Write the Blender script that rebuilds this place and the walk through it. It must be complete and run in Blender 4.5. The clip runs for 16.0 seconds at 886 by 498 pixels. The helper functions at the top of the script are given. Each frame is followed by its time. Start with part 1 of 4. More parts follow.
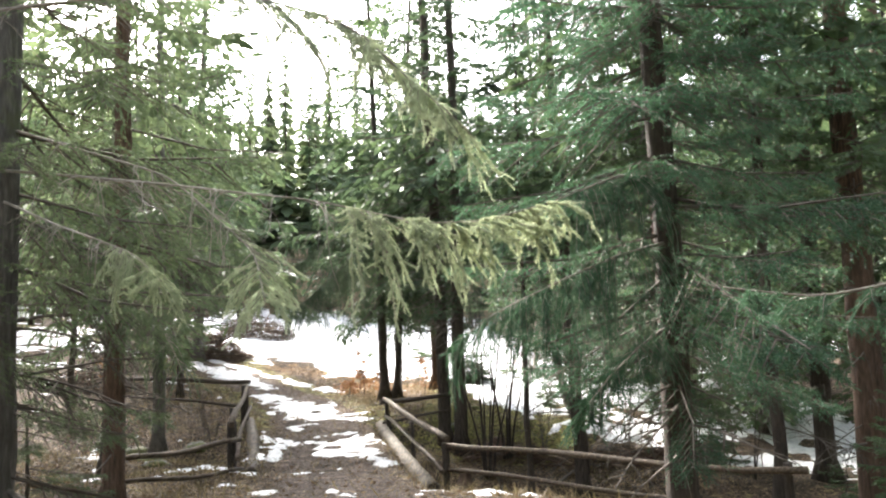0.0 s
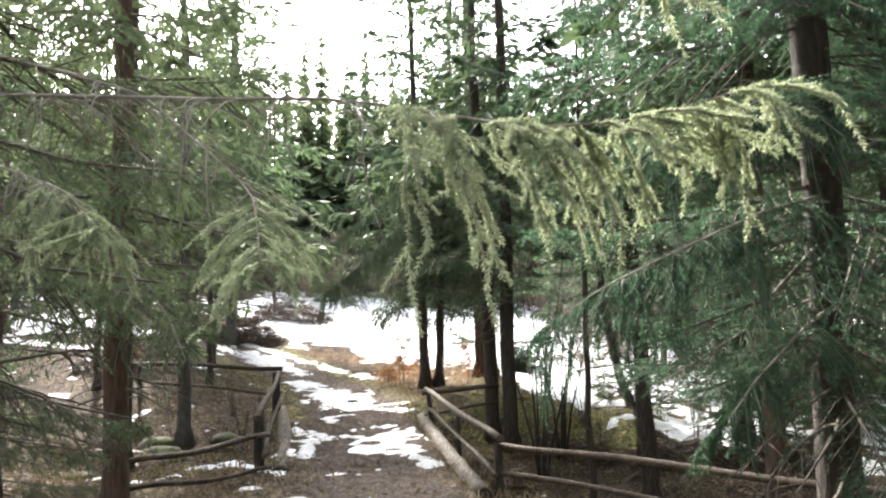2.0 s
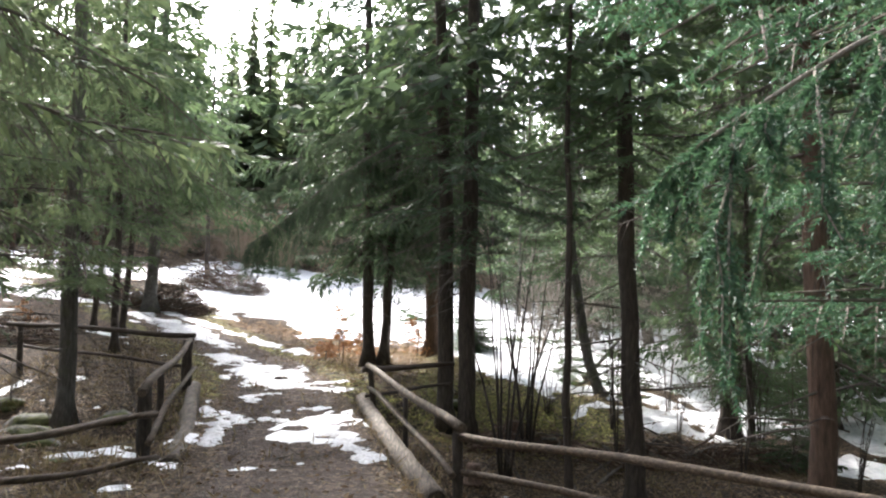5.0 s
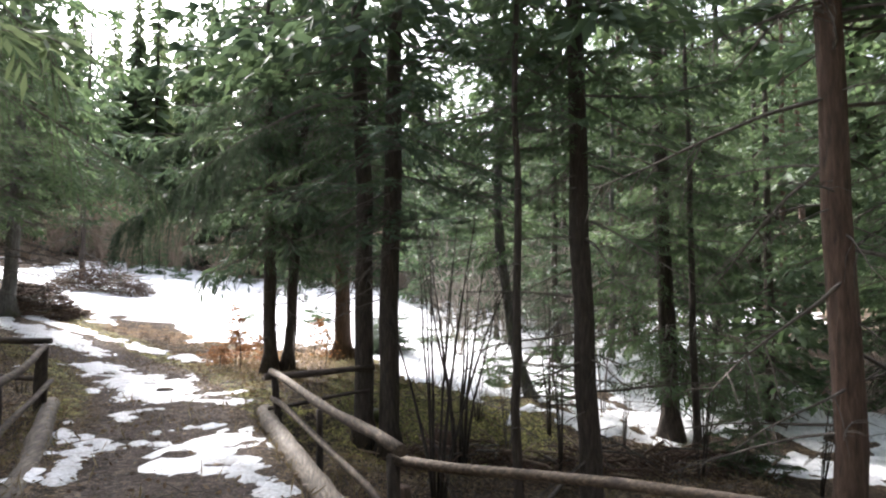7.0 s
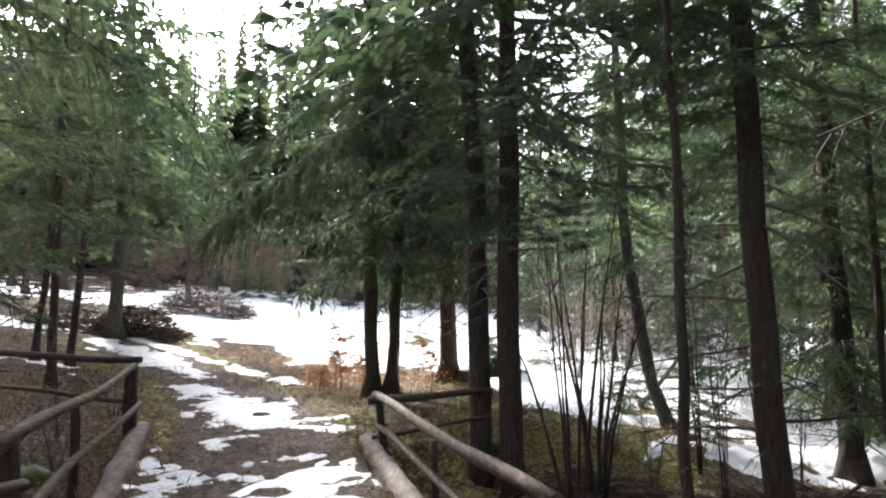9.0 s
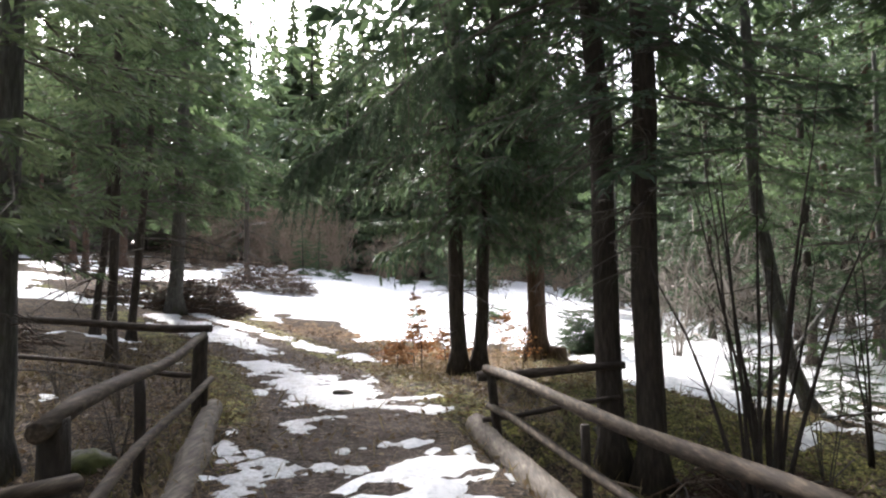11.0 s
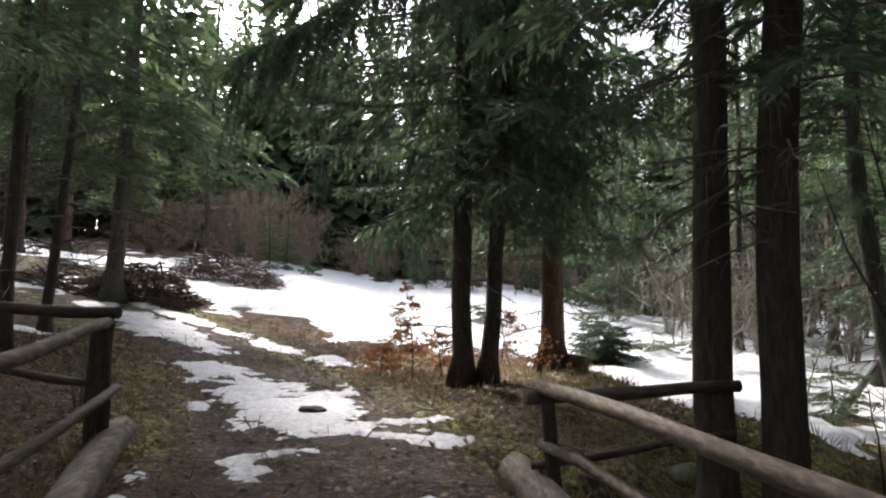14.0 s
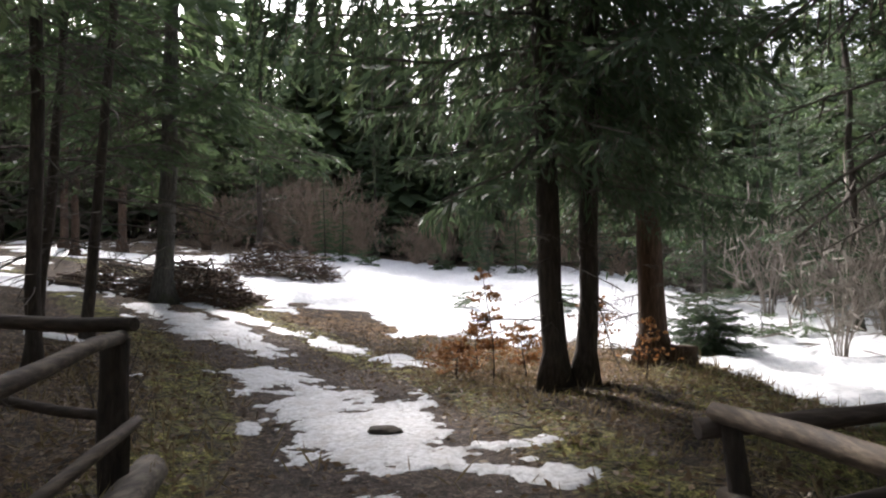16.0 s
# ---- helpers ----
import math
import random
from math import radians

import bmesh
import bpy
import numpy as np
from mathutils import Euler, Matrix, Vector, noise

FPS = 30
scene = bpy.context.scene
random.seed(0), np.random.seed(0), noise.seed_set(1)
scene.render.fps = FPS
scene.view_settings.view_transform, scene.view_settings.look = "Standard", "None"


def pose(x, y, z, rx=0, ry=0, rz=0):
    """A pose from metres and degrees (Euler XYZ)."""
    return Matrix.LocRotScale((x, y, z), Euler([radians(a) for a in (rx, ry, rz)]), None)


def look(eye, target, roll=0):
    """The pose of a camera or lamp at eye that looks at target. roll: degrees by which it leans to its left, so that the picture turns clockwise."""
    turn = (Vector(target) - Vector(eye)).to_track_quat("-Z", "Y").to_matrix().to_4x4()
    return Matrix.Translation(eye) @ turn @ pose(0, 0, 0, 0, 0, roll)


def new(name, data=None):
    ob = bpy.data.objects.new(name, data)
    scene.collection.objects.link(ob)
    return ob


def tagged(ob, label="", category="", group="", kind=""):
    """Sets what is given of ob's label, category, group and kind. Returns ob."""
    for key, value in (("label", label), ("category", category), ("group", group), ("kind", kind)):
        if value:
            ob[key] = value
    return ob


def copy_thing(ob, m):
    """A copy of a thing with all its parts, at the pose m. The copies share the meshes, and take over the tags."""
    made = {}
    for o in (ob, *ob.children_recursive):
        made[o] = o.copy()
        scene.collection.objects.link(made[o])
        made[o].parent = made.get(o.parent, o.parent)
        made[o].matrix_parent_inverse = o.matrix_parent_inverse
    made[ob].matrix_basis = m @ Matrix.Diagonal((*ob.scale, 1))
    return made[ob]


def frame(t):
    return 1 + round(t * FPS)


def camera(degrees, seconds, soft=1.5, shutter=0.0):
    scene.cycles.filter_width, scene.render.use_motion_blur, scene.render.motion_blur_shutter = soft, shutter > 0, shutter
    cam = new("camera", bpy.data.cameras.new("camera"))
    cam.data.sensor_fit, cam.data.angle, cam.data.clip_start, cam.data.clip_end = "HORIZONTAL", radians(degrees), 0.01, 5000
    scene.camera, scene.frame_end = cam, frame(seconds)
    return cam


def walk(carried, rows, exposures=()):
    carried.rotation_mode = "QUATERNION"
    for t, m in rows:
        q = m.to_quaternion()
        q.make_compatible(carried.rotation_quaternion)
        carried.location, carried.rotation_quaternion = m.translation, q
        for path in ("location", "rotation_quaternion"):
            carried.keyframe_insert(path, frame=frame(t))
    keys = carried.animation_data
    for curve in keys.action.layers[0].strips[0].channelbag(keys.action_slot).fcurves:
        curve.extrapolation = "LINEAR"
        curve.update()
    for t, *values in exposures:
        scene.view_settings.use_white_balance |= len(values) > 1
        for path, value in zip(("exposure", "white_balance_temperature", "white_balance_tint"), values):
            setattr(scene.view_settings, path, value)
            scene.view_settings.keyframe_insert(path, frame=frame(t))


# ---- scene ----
cam = camera(65.8, 16.0, soft=2.1)
METRES, EYE, TILT, LEAN, TURN = 14.0, 1.5, 5.5, 2.0, 0.0
ROWS = [
    (0.0, 0.0, 0.0, 0.0, 0.0, 0.0, -0.0),
    (0.5, -0.0031, 0.0302, -0.0063, 1.21, -0.25, -0.19),
    (1.0, -0.0029, 0.0609, -0.0129, 1.13, -0.11, -0.95),
    (1.5, -0.0073, 0.0832, -0.0151, 1.25, -0.32, -0.79),
    (2.0, -0.0182, 0.1102, -0.0139, 3.04, -1.27, -0.03),
    (2.5, -0.0247, 0.1378, -0.0238, 3.64, -1.63, 0.56),
    (3.0, -0.0267, 0.1659, -0.0306, 3.26, -2.82, -0.12),
    (3.5, -0.0257, 0.1918, -0.0395, 3.63, -3.25, -0.43),
    (4.0, -0.0237, 0.2229, -0.0485, 1.93, -2.89, -1.46),
    (6.5, -0.0454, 0.3804, -0.0843, -6.62, -1.91, -2.94),
    (7.0, -0.0463, 0.4143, -0.0914, -9.39, -1.76, -2.94),
    (7.5, -0.044, 0.4452, -0.0972, -9.19, -1.66, -2.12),
    (8.0, -0.0473, 0.4714, -0.1038, -7.4, -0.99, -2.41),
    (8.5, -0.0542, 0.4997, -0.1119, -4.93, -0.17, -1.71),
    (9.0, -0.0588, 0.5269, -0.1182, -1.51, 0.01, -1.59),
    (9.5, -0.064, 0.5567, -0.126, -0.31, -0.07, -1.22),
    (10.0, -0.083, 0.5822, -0.1325, 3.03, -0.66, -0.08),
    (12.5, -0.1468, 0.7425, -0.1746, 1.07, -1.71, -2.85),
    (13.0, -0.1521, 0.7752, -0.178, 1.56, -1.57, -2.81),
    (13.5, -0.1566, 0.8077, -0.1815, 0.08, -1.59, -4.06),
    (14.0, -0.1596, 0.8373, -0.1859, -0.08, -1.01, -3.19),
    (14.5, -0.1627, 0.8606, -0.1864, 0.93, -1.05, -2.15),
    (15.0, -0.1649, 0.8898, -0.1877, 1.07, -1.33, -2.06),
    (15.5, -0.1747, 0.9162, -0.1945, 2.23, -1.72, -1.08),
    (16.0, -0.1855, 0.9455, -0.1938, 4.31, -2.28, -0.47),
]
EXPOSURES = [(0.0, 2.5, 6300, 11), (4.0, 2.16, 6150, 13), (8.0, 2.02, 6020, 15), (12.0, 1.58, 6100, 15), (16.0, 1.02, 6150, 16)]
walk(cam, [(t, pose(0, 0, EYE, TILT, LEAN, TURN) @ pose(METRES * x, METRES * y, METRES * z, 90 + pitch, roll, yaw)) for t, x, y, z, yaw, pitch, roll in ROWS], EXPOSURES)

# ---- light ----
world = bpy.data.worlds.new("world")
scene.world = world
world.use_nodes = True
wn = world.node_tree
wn.nodes.clear()
w_out = wn.nodes.new("ShaderNodeOutputWorld")
w_bg = wn.nodes.new("ShaderNodeBackground")
w_sky = wn.nodes.new("ShaderNodeTexSky")
w_sky.sky_type = "NISHITA"
w_sky.sun_disc = False
w_sky.sun_elevation = radians(38)
w_sky.sun_rotation = radians(-28)
w_sky.air_density, w_sky.dust_density, w_sky.ozone_density = 1.0, 6.0, 0.6
w_hsv = wn.nodes.new("ShaderNodeHueSaturation")
w_hsv.inputs["Saturation"].default_value = 0.3
w_bg.inputs["Strength"].default_value = 0.15
wn.links.new(w_sky.outputs["Color"], w_hsv.inputs["Color"])
wn.links.new(w_hsv.outputs["Color"], w_bg.inputs["Color"])
wn.links.new(w_bg.outputs["Background"], w_out.inputs["Surface"])
sun = new("sun", bpy.data.lights.new("sun", "SUN"))
sun.data.energy, sun.data.angle, sun.data.color = 3.6, radians(5), (1.0, 0.93, 0.82)
sun.matrix_world = look((-12, 23, 20.3), (0, 0, 0))

# ---- materials ----


def mat(name, rough=0.8, metal=0.0):
    m = bpy.data.materials.new(name)
    m.use_nodes = True
    b = m.node_tree.nodes["Principled BSDF"]
    b.inputs["Roughness"].default_value = rough
    b.inputs["Metallic"].default_value = metal
    return m, m.node_tree, b


def node(nt, kind, **sets):
    n = nt.nodes.new(kind)
    for k, v in sets.items():
        n.inputs[k].default_value = v
    return n


def noise_tex(nt, scale, detail=5.0, rough=0.6, stretch=None, coords="Object"):
    tc = nt.nodes.new("ShaderNodeTexCoord")
    n = node(nt, "ShaderNodeTexNoise", Scale=scale, Detail=detail, Roughness=rough)
    if stretch:
        mp = nt.nodes.new("ShaderNodeMapping")
        mp.inputs["Scale"].default_value = stretch
        nt.links.new(tc.outputs[coords], mp.inputs["Vector"])
        nt.links.new(mp.outputs["Vector"], n.inputs["Vector"])
    else:
        nt.links.new(tc.outputs[coords], n.inputs["Vector"])
    return n


def ramp(nt, src, stops):
    r = nt.nodes.new("ShaderNodeValToRGB")
    el = r.color_ramp.elements
    while len(el) < len(stops):
        el.new(0.5)
    for e, (p, c) in zip(el, stops):
        e.position, e.color = p, (*c, 1) if len(c) == 3 else c
    nt.links.new(src, r.inputs["Fac"])
    return r.outputs["Color"]


def mixc(nt, fac, a, b, blend="MIX"):
    m = nt.nodes.new("ShaderNodeMix")
    m.data_type, m.blend_type = "RGBA", blend
    for sock, v in ((m.inputs[0], fac), (m.inputs[6], a), (m.inputs[7], b)):
        if isinstance(v, (int, float)):
            sock.default_value = v
        elif isinstance(v, tuple):
            sock.default_value = (*v, 1)
        else:
            nt.links.new(v, sock)
    return m.outputs[2]


def bump(nt, b, height, strength=0.5, distance=0.02):
    bp = node(nt, "ShaderNodeBump", Strength=strength, Distance=distance)
    nt.links.new(height, bp.inputs["Height"])
    nt.links.new(bp.outputs["Normal"], b.inputs["Normal"])


def bark_material(name, dark, mid, light, stretch=(9, 9, 1.6), moss=0.0):
    m, nt, b = mat(name, 0.92)
    n1 = noise_tex(nt, 3.0, 7, 0.65, stretch)
    n2 = noise_tex(nt, 0.9, 3, 0.5)
    c = ramp(nt, n1.outputs["Fac"], [(0.32, dark), (0.52, mid), (0.72, light)])
    c = mixc(nt, n2.outputs["Fac"], c, mixc(nt, 0.45, c, (0.05, 0.055, 0.045)))
    if moss:
        n3 = noise_tex(nt, 2.3, 4, 0.6)
        f = ramp(nt, n3.outputs["Fac"], [(0.55, (0, 0, 0)), (0.7, (moss, moss, moss))])
        c = mixc(nt, f, c, (0.09, 0.12, 0.03))
    nt.links.new(c, b.inputs["Base Color"])
    bump(nt, b, n1.outputs["Fac"], 0.9, 0.03)
    return m


def leaf_material(name, a, b_col, tip, glow=0.35):
    m, nt, b = mat(name, 0.6)
    geo = nt.nodes.new("ShaderNodeNewGeometry")
    oi = nt.nodes.new("ShaderNodeObjectInfo")
    n = noise_tex(nt, 1.1, 3, 0.6)
    c = ramp(nt, n.outputs["Fac"], [(0.35, a), (0.62, b_col)])
    r = ramp(nt, geo.outputs["Random Per Island"], [(0.0, (0, 0, 0)), (0.75, (0.1, 0.1, 0.1)), (1.0, (0.55, 0.55, 0.55))])
    c = mixc(nt, r, c, tip)
    hs = node(nt, "ShaderNodeHueSaturation")
    mr = node(nt, "ShaderNodeMapRange")
    mr.inputs[3].default_value, mr.inputs[4].default_value = 0.8, 1.25
    nt.links.new(oi.outputs["Random"], mr.inputs[0])
    nt.links.new(mr.outputs[0], hs.inputs["Value"])
    nt.links.new(c, hs.inputs["Color"])
    c = hs.outputs["Color"]
    nt.links.new(c, b.inputs["Base Color"])
    tr = nt.nodes.new("ShaderNodeBsdfTranslucent")
    nt.links.new(mixc(nt, 0.5, c, tip), tr.inputs["Color"])
    mx = node(nt, "ShaderNodeMixShader", Fac=glow)
    nt.links.new(b.outputs[0], mx.inputs[1])
    nt.links.new(tr.outputs[0], mx.inputs[2])
    nt.links.new(mx.outputs[0], nt.nodes["Material Output"].inputs["Surface"])
    return m


def wood_material(name, dark, mid, light, along=(1.2, 14, 14)):
    m, nt, b = mat(name, 0.8)
    n1 = noise_tex(nt, 2.5, 6, 0.6, along)
    n2 = noise_tex(nt, 4.0, 4, 0.6)
    c = ramp(nt, n1.outputs["Fac"], [(0.3, dark), (0.5, mid), (0.7, light)])
    f = ramp(nt, n2.outputs["Fac"], [(0.45, (0, 0, 0)), (0.7, (0.7, 0.7, 0.7))])
    c = mixc(nt, f, c, dark)
    nt.links.new(c, b.inputs["Base Color"])
    bump(nt, b, n1.outputs["Fac"], 0.6, 0.01)
    return m


BARK = bark_material("spruce_bark", (0.026, 0.018, 0.014), (0.064, 0.045, 0.035), (0.125, 0.096, 0.076))
BARK_GREY = bark_material("grey_bark", (0.06, 0.055, 0.05), (0.13, 0.12, 0.11), (0.25, 0.235, 0.215), moss=0.5)
BARK_RED = bark_material("red_bark", (0.05, 0.028, 0.02), (0.13, 0.075, 0.05), (0.21, 0.13, 0.09))
TWIG = bark_material("dead_twig", (0.07, 0.055, 0.045), (0.14, 0.115, 0.095), (0.23, 0.2, 0.17), (3, 3, 3))
TWIG_PALE = bark_material("pale_twig", (0.2, 0.17, 0.14), (0.32, 0.28, 0.24), (0.44, 0.4, 0.35), (3, 3, 3))
NEEDLE = leaf_material("spruce_needles", (0.05, 0.09, 0.048), (0.088, 0.142, 0.068), (0.14, 0.19, 0.08), 0.45)
NEEDLE_DARK = leaf_material("dark_needles", (0.036, 0.066, 0.04), (0.062, 0.1, 0.054), (0.1, 0.14, 0.065), 0.42)
NEEDLE_BLUE = leaf_material("blue_green_needles", (0.032, 0.082, 0.054), (0.052, 0.116, 0.068), (0.09, 0.17, 0.07), 0.38)
# much paler than the other needles: backlight and lens veil put into the colour
NEEDLE_GLARE = leaf_material("glare_paled_needles", (0.26, 0.31, 0.22), (0.37, 0.43, 0.29), (0.5, 0.54, 0.3), 0.5)
# grey-green lightened in the colour to imitate sun haze
NEEDLE_HAZY = leaf_material("hazy_grey_green_needles", (0.085, 0.125, 0.07), (0.13, 0.18, 0.095), (0.2, 0.25, 0.11), 0.45)
RUST = bark_material("rusty_twig", (0.2, 0.14, 0.1), (0.34, 0.25, 0.18), (0.46, 0.37, 0.28), (3, 3, 3))
BEECH = leaf_material("dry_leaves", (0.17, 0.075, 0.035), (0.3, 0.14, 0.055), (0.42, 0.22, 0.085), 0.4)
STRAW = leaf_material("dry_grass", (0.11, 0.08, 0.042), (0.19, 0.145, 0.075), (0.33, 0.265, 0.14), 0.3)
RAIL = wood_material("weathered_rail", (0.03, 0.021, 0.015), (0.085, 0.062, 0.042), (0.19, 0.146, 0.098), (14, 1.2, 14))
RAIL_X = wood_material("weathered_cross_rail", (0.03, 0.021, 0.015), (0.085, 0.062, 0.042), (0.19, 0.146, 0.098))
RAIL_DARK = wood_material("dark_rail", (0.03, 0.022, 0.017), (0.07, 0.052, 0.04), (0.13, 0.1, 0.075))
LOG = wood_material("grey_log", (0.045, 0.036, 0.028), (0.125, 0.102, 0.078), (0.25, 0.21, 0.16), (14, 1.2, 14))
POST = bark_material("dark_post", (0.022, 0.015, 0.012), (0.055, 0.038, 0.03), (0.1, 0.075, 0.06), (8, 8, 2))
LOG_END, nt, b = mat("log_end", 0.9)
n1 = noise_tex(nt, 14, 5)
nt.links.new(ramp(nt, n1.outputs["Fac"], [(0.35, (0.02, 0.016, 0.012)), (0.7, (0.085, 0.065, 0.045))]), b.inputs["Base Color"])
ROCK, nt, b = mat("mossy_rock", 0.9)
n1, n2 = noise_tex(nt, 6, 6), noise_tex(nt, 2.2, 4)
c1 = ramp(nt, n1.outputs["Fac"], [(0.3, (0.08, 0.075, 0.065)), (0.7, (0.24, 0.225, 0.2))])
c2 = ramp(nt, n1.outputs["Fac"], [(0.35, (0.03, 0.036, 0.012)), (0.65, (0.11, 0.12, 0.04))])
nt.links.new(mixc(nt, ramp(nt, n2.outputs["Fac"], [(0.42, (0, 0, 0)), (0.52, (1, 1, 1))]), c1, c2), b.inputs["Base Color"])
bump(nt, b, n1.outputs["Fac"], 0.8, 0.04)
SNOW, nt, b = mat("old_snow", 0.55)
n1, n2 = noise_tex(nt, 9, 6), noise_tex(nt, 1.3, 4)
c1 = ramp(nt, n1.outputs["Fac"], [(0.36, (0.55, 0.57, 0.6)), (0.58, (0.82, 0.83, 0.85))])
nt.links.new(mixc(nt, ramp(nt, n2.outputs["Fac"], [(0.5, (0, 0, 0)), (0.8, (0.35, 0.35, 0.35))]), c1, (0.5, 0.47, 0.42)), b.inputs["Base Color"])
bump(nt, b, n1.outputs["Fac"], 0.55, 0.03)
ICY, nt, b = mat("icy_snow", 0.4)
n1, n2, n3 = noise_tex(nt, 18, 7, 0.7), noise_tex(nt, 3.5, 6, 0.65), noise_tex(nt, 60, 3)
c1 = ramp(nt, n1.outputs["Fac"], [(0.34, (0.3, 0.3, 0.3)), (0.5, (0.6, 0.61, 0.63)), (0.66, (0.82, 0.83, 0.84))])
c1 = mixc(nt, ramp(nt, n2.outputs["Fac"], [(0.48, (0, 0, 0)), (0.72, (0.75, 0.75, 0.75))]), c1, (0.34, 0.31, 0.28))
nt.links.new(mixc(nt, ramp(nt, n3.outputs["Fac"], [(0.66, (0, 0, 0)), (0.74, (0.8, 0.8, 0.8))]), c1, (0.07, 0.05, 0.04)), b.inputs["Base Color"])
bump(nt, b, n1.outputs["Fac"], 0.8, 0.03)

GROUND, nt, b = mat("forest_floor", 0.95)
at_path = nt.nodes.new("ShaderNodeAttribute")
at_path.attribute_name = "path"
at_moss = nt.nodes.new("ShaderNodeAttribute")
at_moss.attribute_name = "moss"
at_leaf = nt.nodes.new("ShaderNodeAttribute")
at_leaf.attribute_name = "leaf"
nf, nm, nl = noise_tex(nt, 16, 8, 0.78), noise_tex(nt, 4, 7, 0.7), noise_tex(nt, 0.8, 4, 0.6)
nv = node(nt, "ShaderNodeTexVoronoi", Scale=55.0)
nt.links.new(nt.nodes.new("ShaderNodeTexCoord").outputs["Object"], nv.inputs["Vector"])
ng = noise_tex(nt, 45, 5, 0.75)
litter = ramp(nt, nf.outputs["Fac"], [(0.38, (0.018, 0.012, 0.008)), (0.47, (0.06, 0.04, 0.025)), (0.54, (0.13, 0.09, 0.055)), (0.63, (0.3, 0.23, 0.145))])
soil = ramp(nt, nf.outputs["Fac"], [(0.38, (0.024, 0.017, 0.013)), (0.49, (0.098, 0.07, 0.056)), (0.58, (0.18, 0.136, 0.112)), (0.68, (0.29, 0.235, 0.2))])
peb = ramp(nt, nv.outputs["Distance"], [(0.0, (0.42, 0.39, 0.35)), (0.25, (0.12, 0.095, 0.08)), (1.0, (0.05, 0.038, 0.03))])
soil = mixc(nt, 0.3, soil, peb)
grain = ramp(nt, ng.outputs["Fac"], [(0.36, (0.3, 0.29, 0.28)), (0.5, (0.9, 0.9, 0.9)), (0.64, (1.7, 1.65, 1.55))])
blot = ramp(nt, nm.outputs["Fac"], [(0.36, (0.45, 0.42, 0.4)), (0.5, (0.95, 0.95, 0.95)), (0.64, (1.45, 1.4, 1.3))])
mossc = ramp(nt, nf.outputs["Fac"], [(0.38, (0.03, 0.034, 0.011)), (0.5, (0.19, 0.19, 0.05)), (0.64, (0.4, 0.37, 0.13))])
leafc = ramp(nt, nf.outputs["Fac"], [(0.38, (0.06, 0.03, 0.014)), (0.5, (0.24, 0.14, 0.065)), (0.64, (0.45, 0.31, 0.16))])


def soft_mask(att, lo, hi):
    add = nt.nodes.new("ShaderNodeMath")
    add.operation = "MULTIPLY_ADD"
    nt.links.new(nm.outputs["Fac"], add.inputs[0])
    add.inputs[1].default_value = 0.9
    nt.links.new(att.outputs["Fac"], add.inputs[2])
    return ramp(nt, add.outputs[0], [(lo, (0, 0, 0)), (hi, (1, 1, 1))])


gc = mixc(nt, soft_mask(at_leaf, 0.72, 0.95), litter, leafc)
gc = mixc(nt, soft_mask(at_moss, 0.72, 0.95), gc, mossc)
gc = mixc(nt, soft_mask(at_path, 0.85, 1.1), gc, soil)
gc = mixc(nt, 1.0, gc, grain, "MULTIPLY")
gc = mixc(nt, 1.0, gc, blot, "MULTIPLY")
gc = mixc(nt, ramp(nt, nl.outputs["Fac"], [(0.4, (0, 0, 0)), (0.7, (0.35, 0.35, 0.35))]), gc, mixc(nt, 0.6, gc, (0.04, 0.03, 0.022)))
nt.links.new(gc, b.inputs["Base Color"])
bump(nt, b, nf.outputs["Fac"], 1.0, 0.06)

# ---- mesh helpers ----


def mesh_np(name, verts, faces):
    """A mesh from numpy arrays of points and of faces with equal corner counts (or a list of such arrays)."""
    groups = faces if isinstance(faces, list) else [faces]
    groups = [np.asarray(g, dtype=np.int32) for g in groups if len(g)]
    me = bpy.data.meshes.new(name)
    verts = np.asarray(verts, dtype=np.float32)
    me.vertices.add(len(verts))
    me.vertices.foreach_set("co", verts.ravel())
    loops = np.concatenate([g.ravel() for g in groups])
    sizes = np.concatenate([np.full(len(g), g.shape[1]) for g in groups])
    starts = np.concatenate([[0], np.cumsum(sizes)[:-1]]).astype(np.int32)
    me.loops.add(len(loops))
    me.loops.foreach_set("vertex_index", loops)
    me.polygons.add(len(sizes))
    me.polygons.foreach_set("loop_start", starts)
    me.update(calc_edges=True)
    me.validate()
    return me


def part(name, data, material, parent=None, label=""):
    """Links a mesh (or a bmesh) as one object under a thing or a part."""
    if isinstance(data, bmesh.types.BMesh):
        me = bpy.data.meshes.new(name)
        data.to_mesh(me)
        data.free()
        data = me
    if not data.materials:
        data.materials.append(material)
    ob = new(name, data)
    if parent is not None:
        ob.parent = parent
    if label:
        tagged(ob, label)
    return ob


def thing(name, loc, label, category, group="", kind=""):
    e = new(name)
    e.empty_display_size = 0.2
    e.location = loc
    return tagged(e, label, category, group, kind)


def smooth(me):
    me.polygons.foreach_set("use_smooth", np.ones(len(me.polygons), dtype=bool))
    return me


class Pile:
    """Collects points and faces of many small pieces for one mesh."""

    def __init__(self):
        self.v, self.q, self.t, self.n = [], [], [], 0

    def add(self, v, quads=None, tris=None):
        self.v.append(v)
        if quads is not None and len(quads):
            self.q.append(np.asarray(quads) + self.n)
        if tris is not None and len(tris):
            self.t.append(np.asarray(tris) + self.n)
        self.n += len(v)

    def mesh(self, name):
        fs = [np.concatenate(x) for x in (self.q, self.t) if x]
        return mesh_np(name, np.concatenate(self.v), fs)


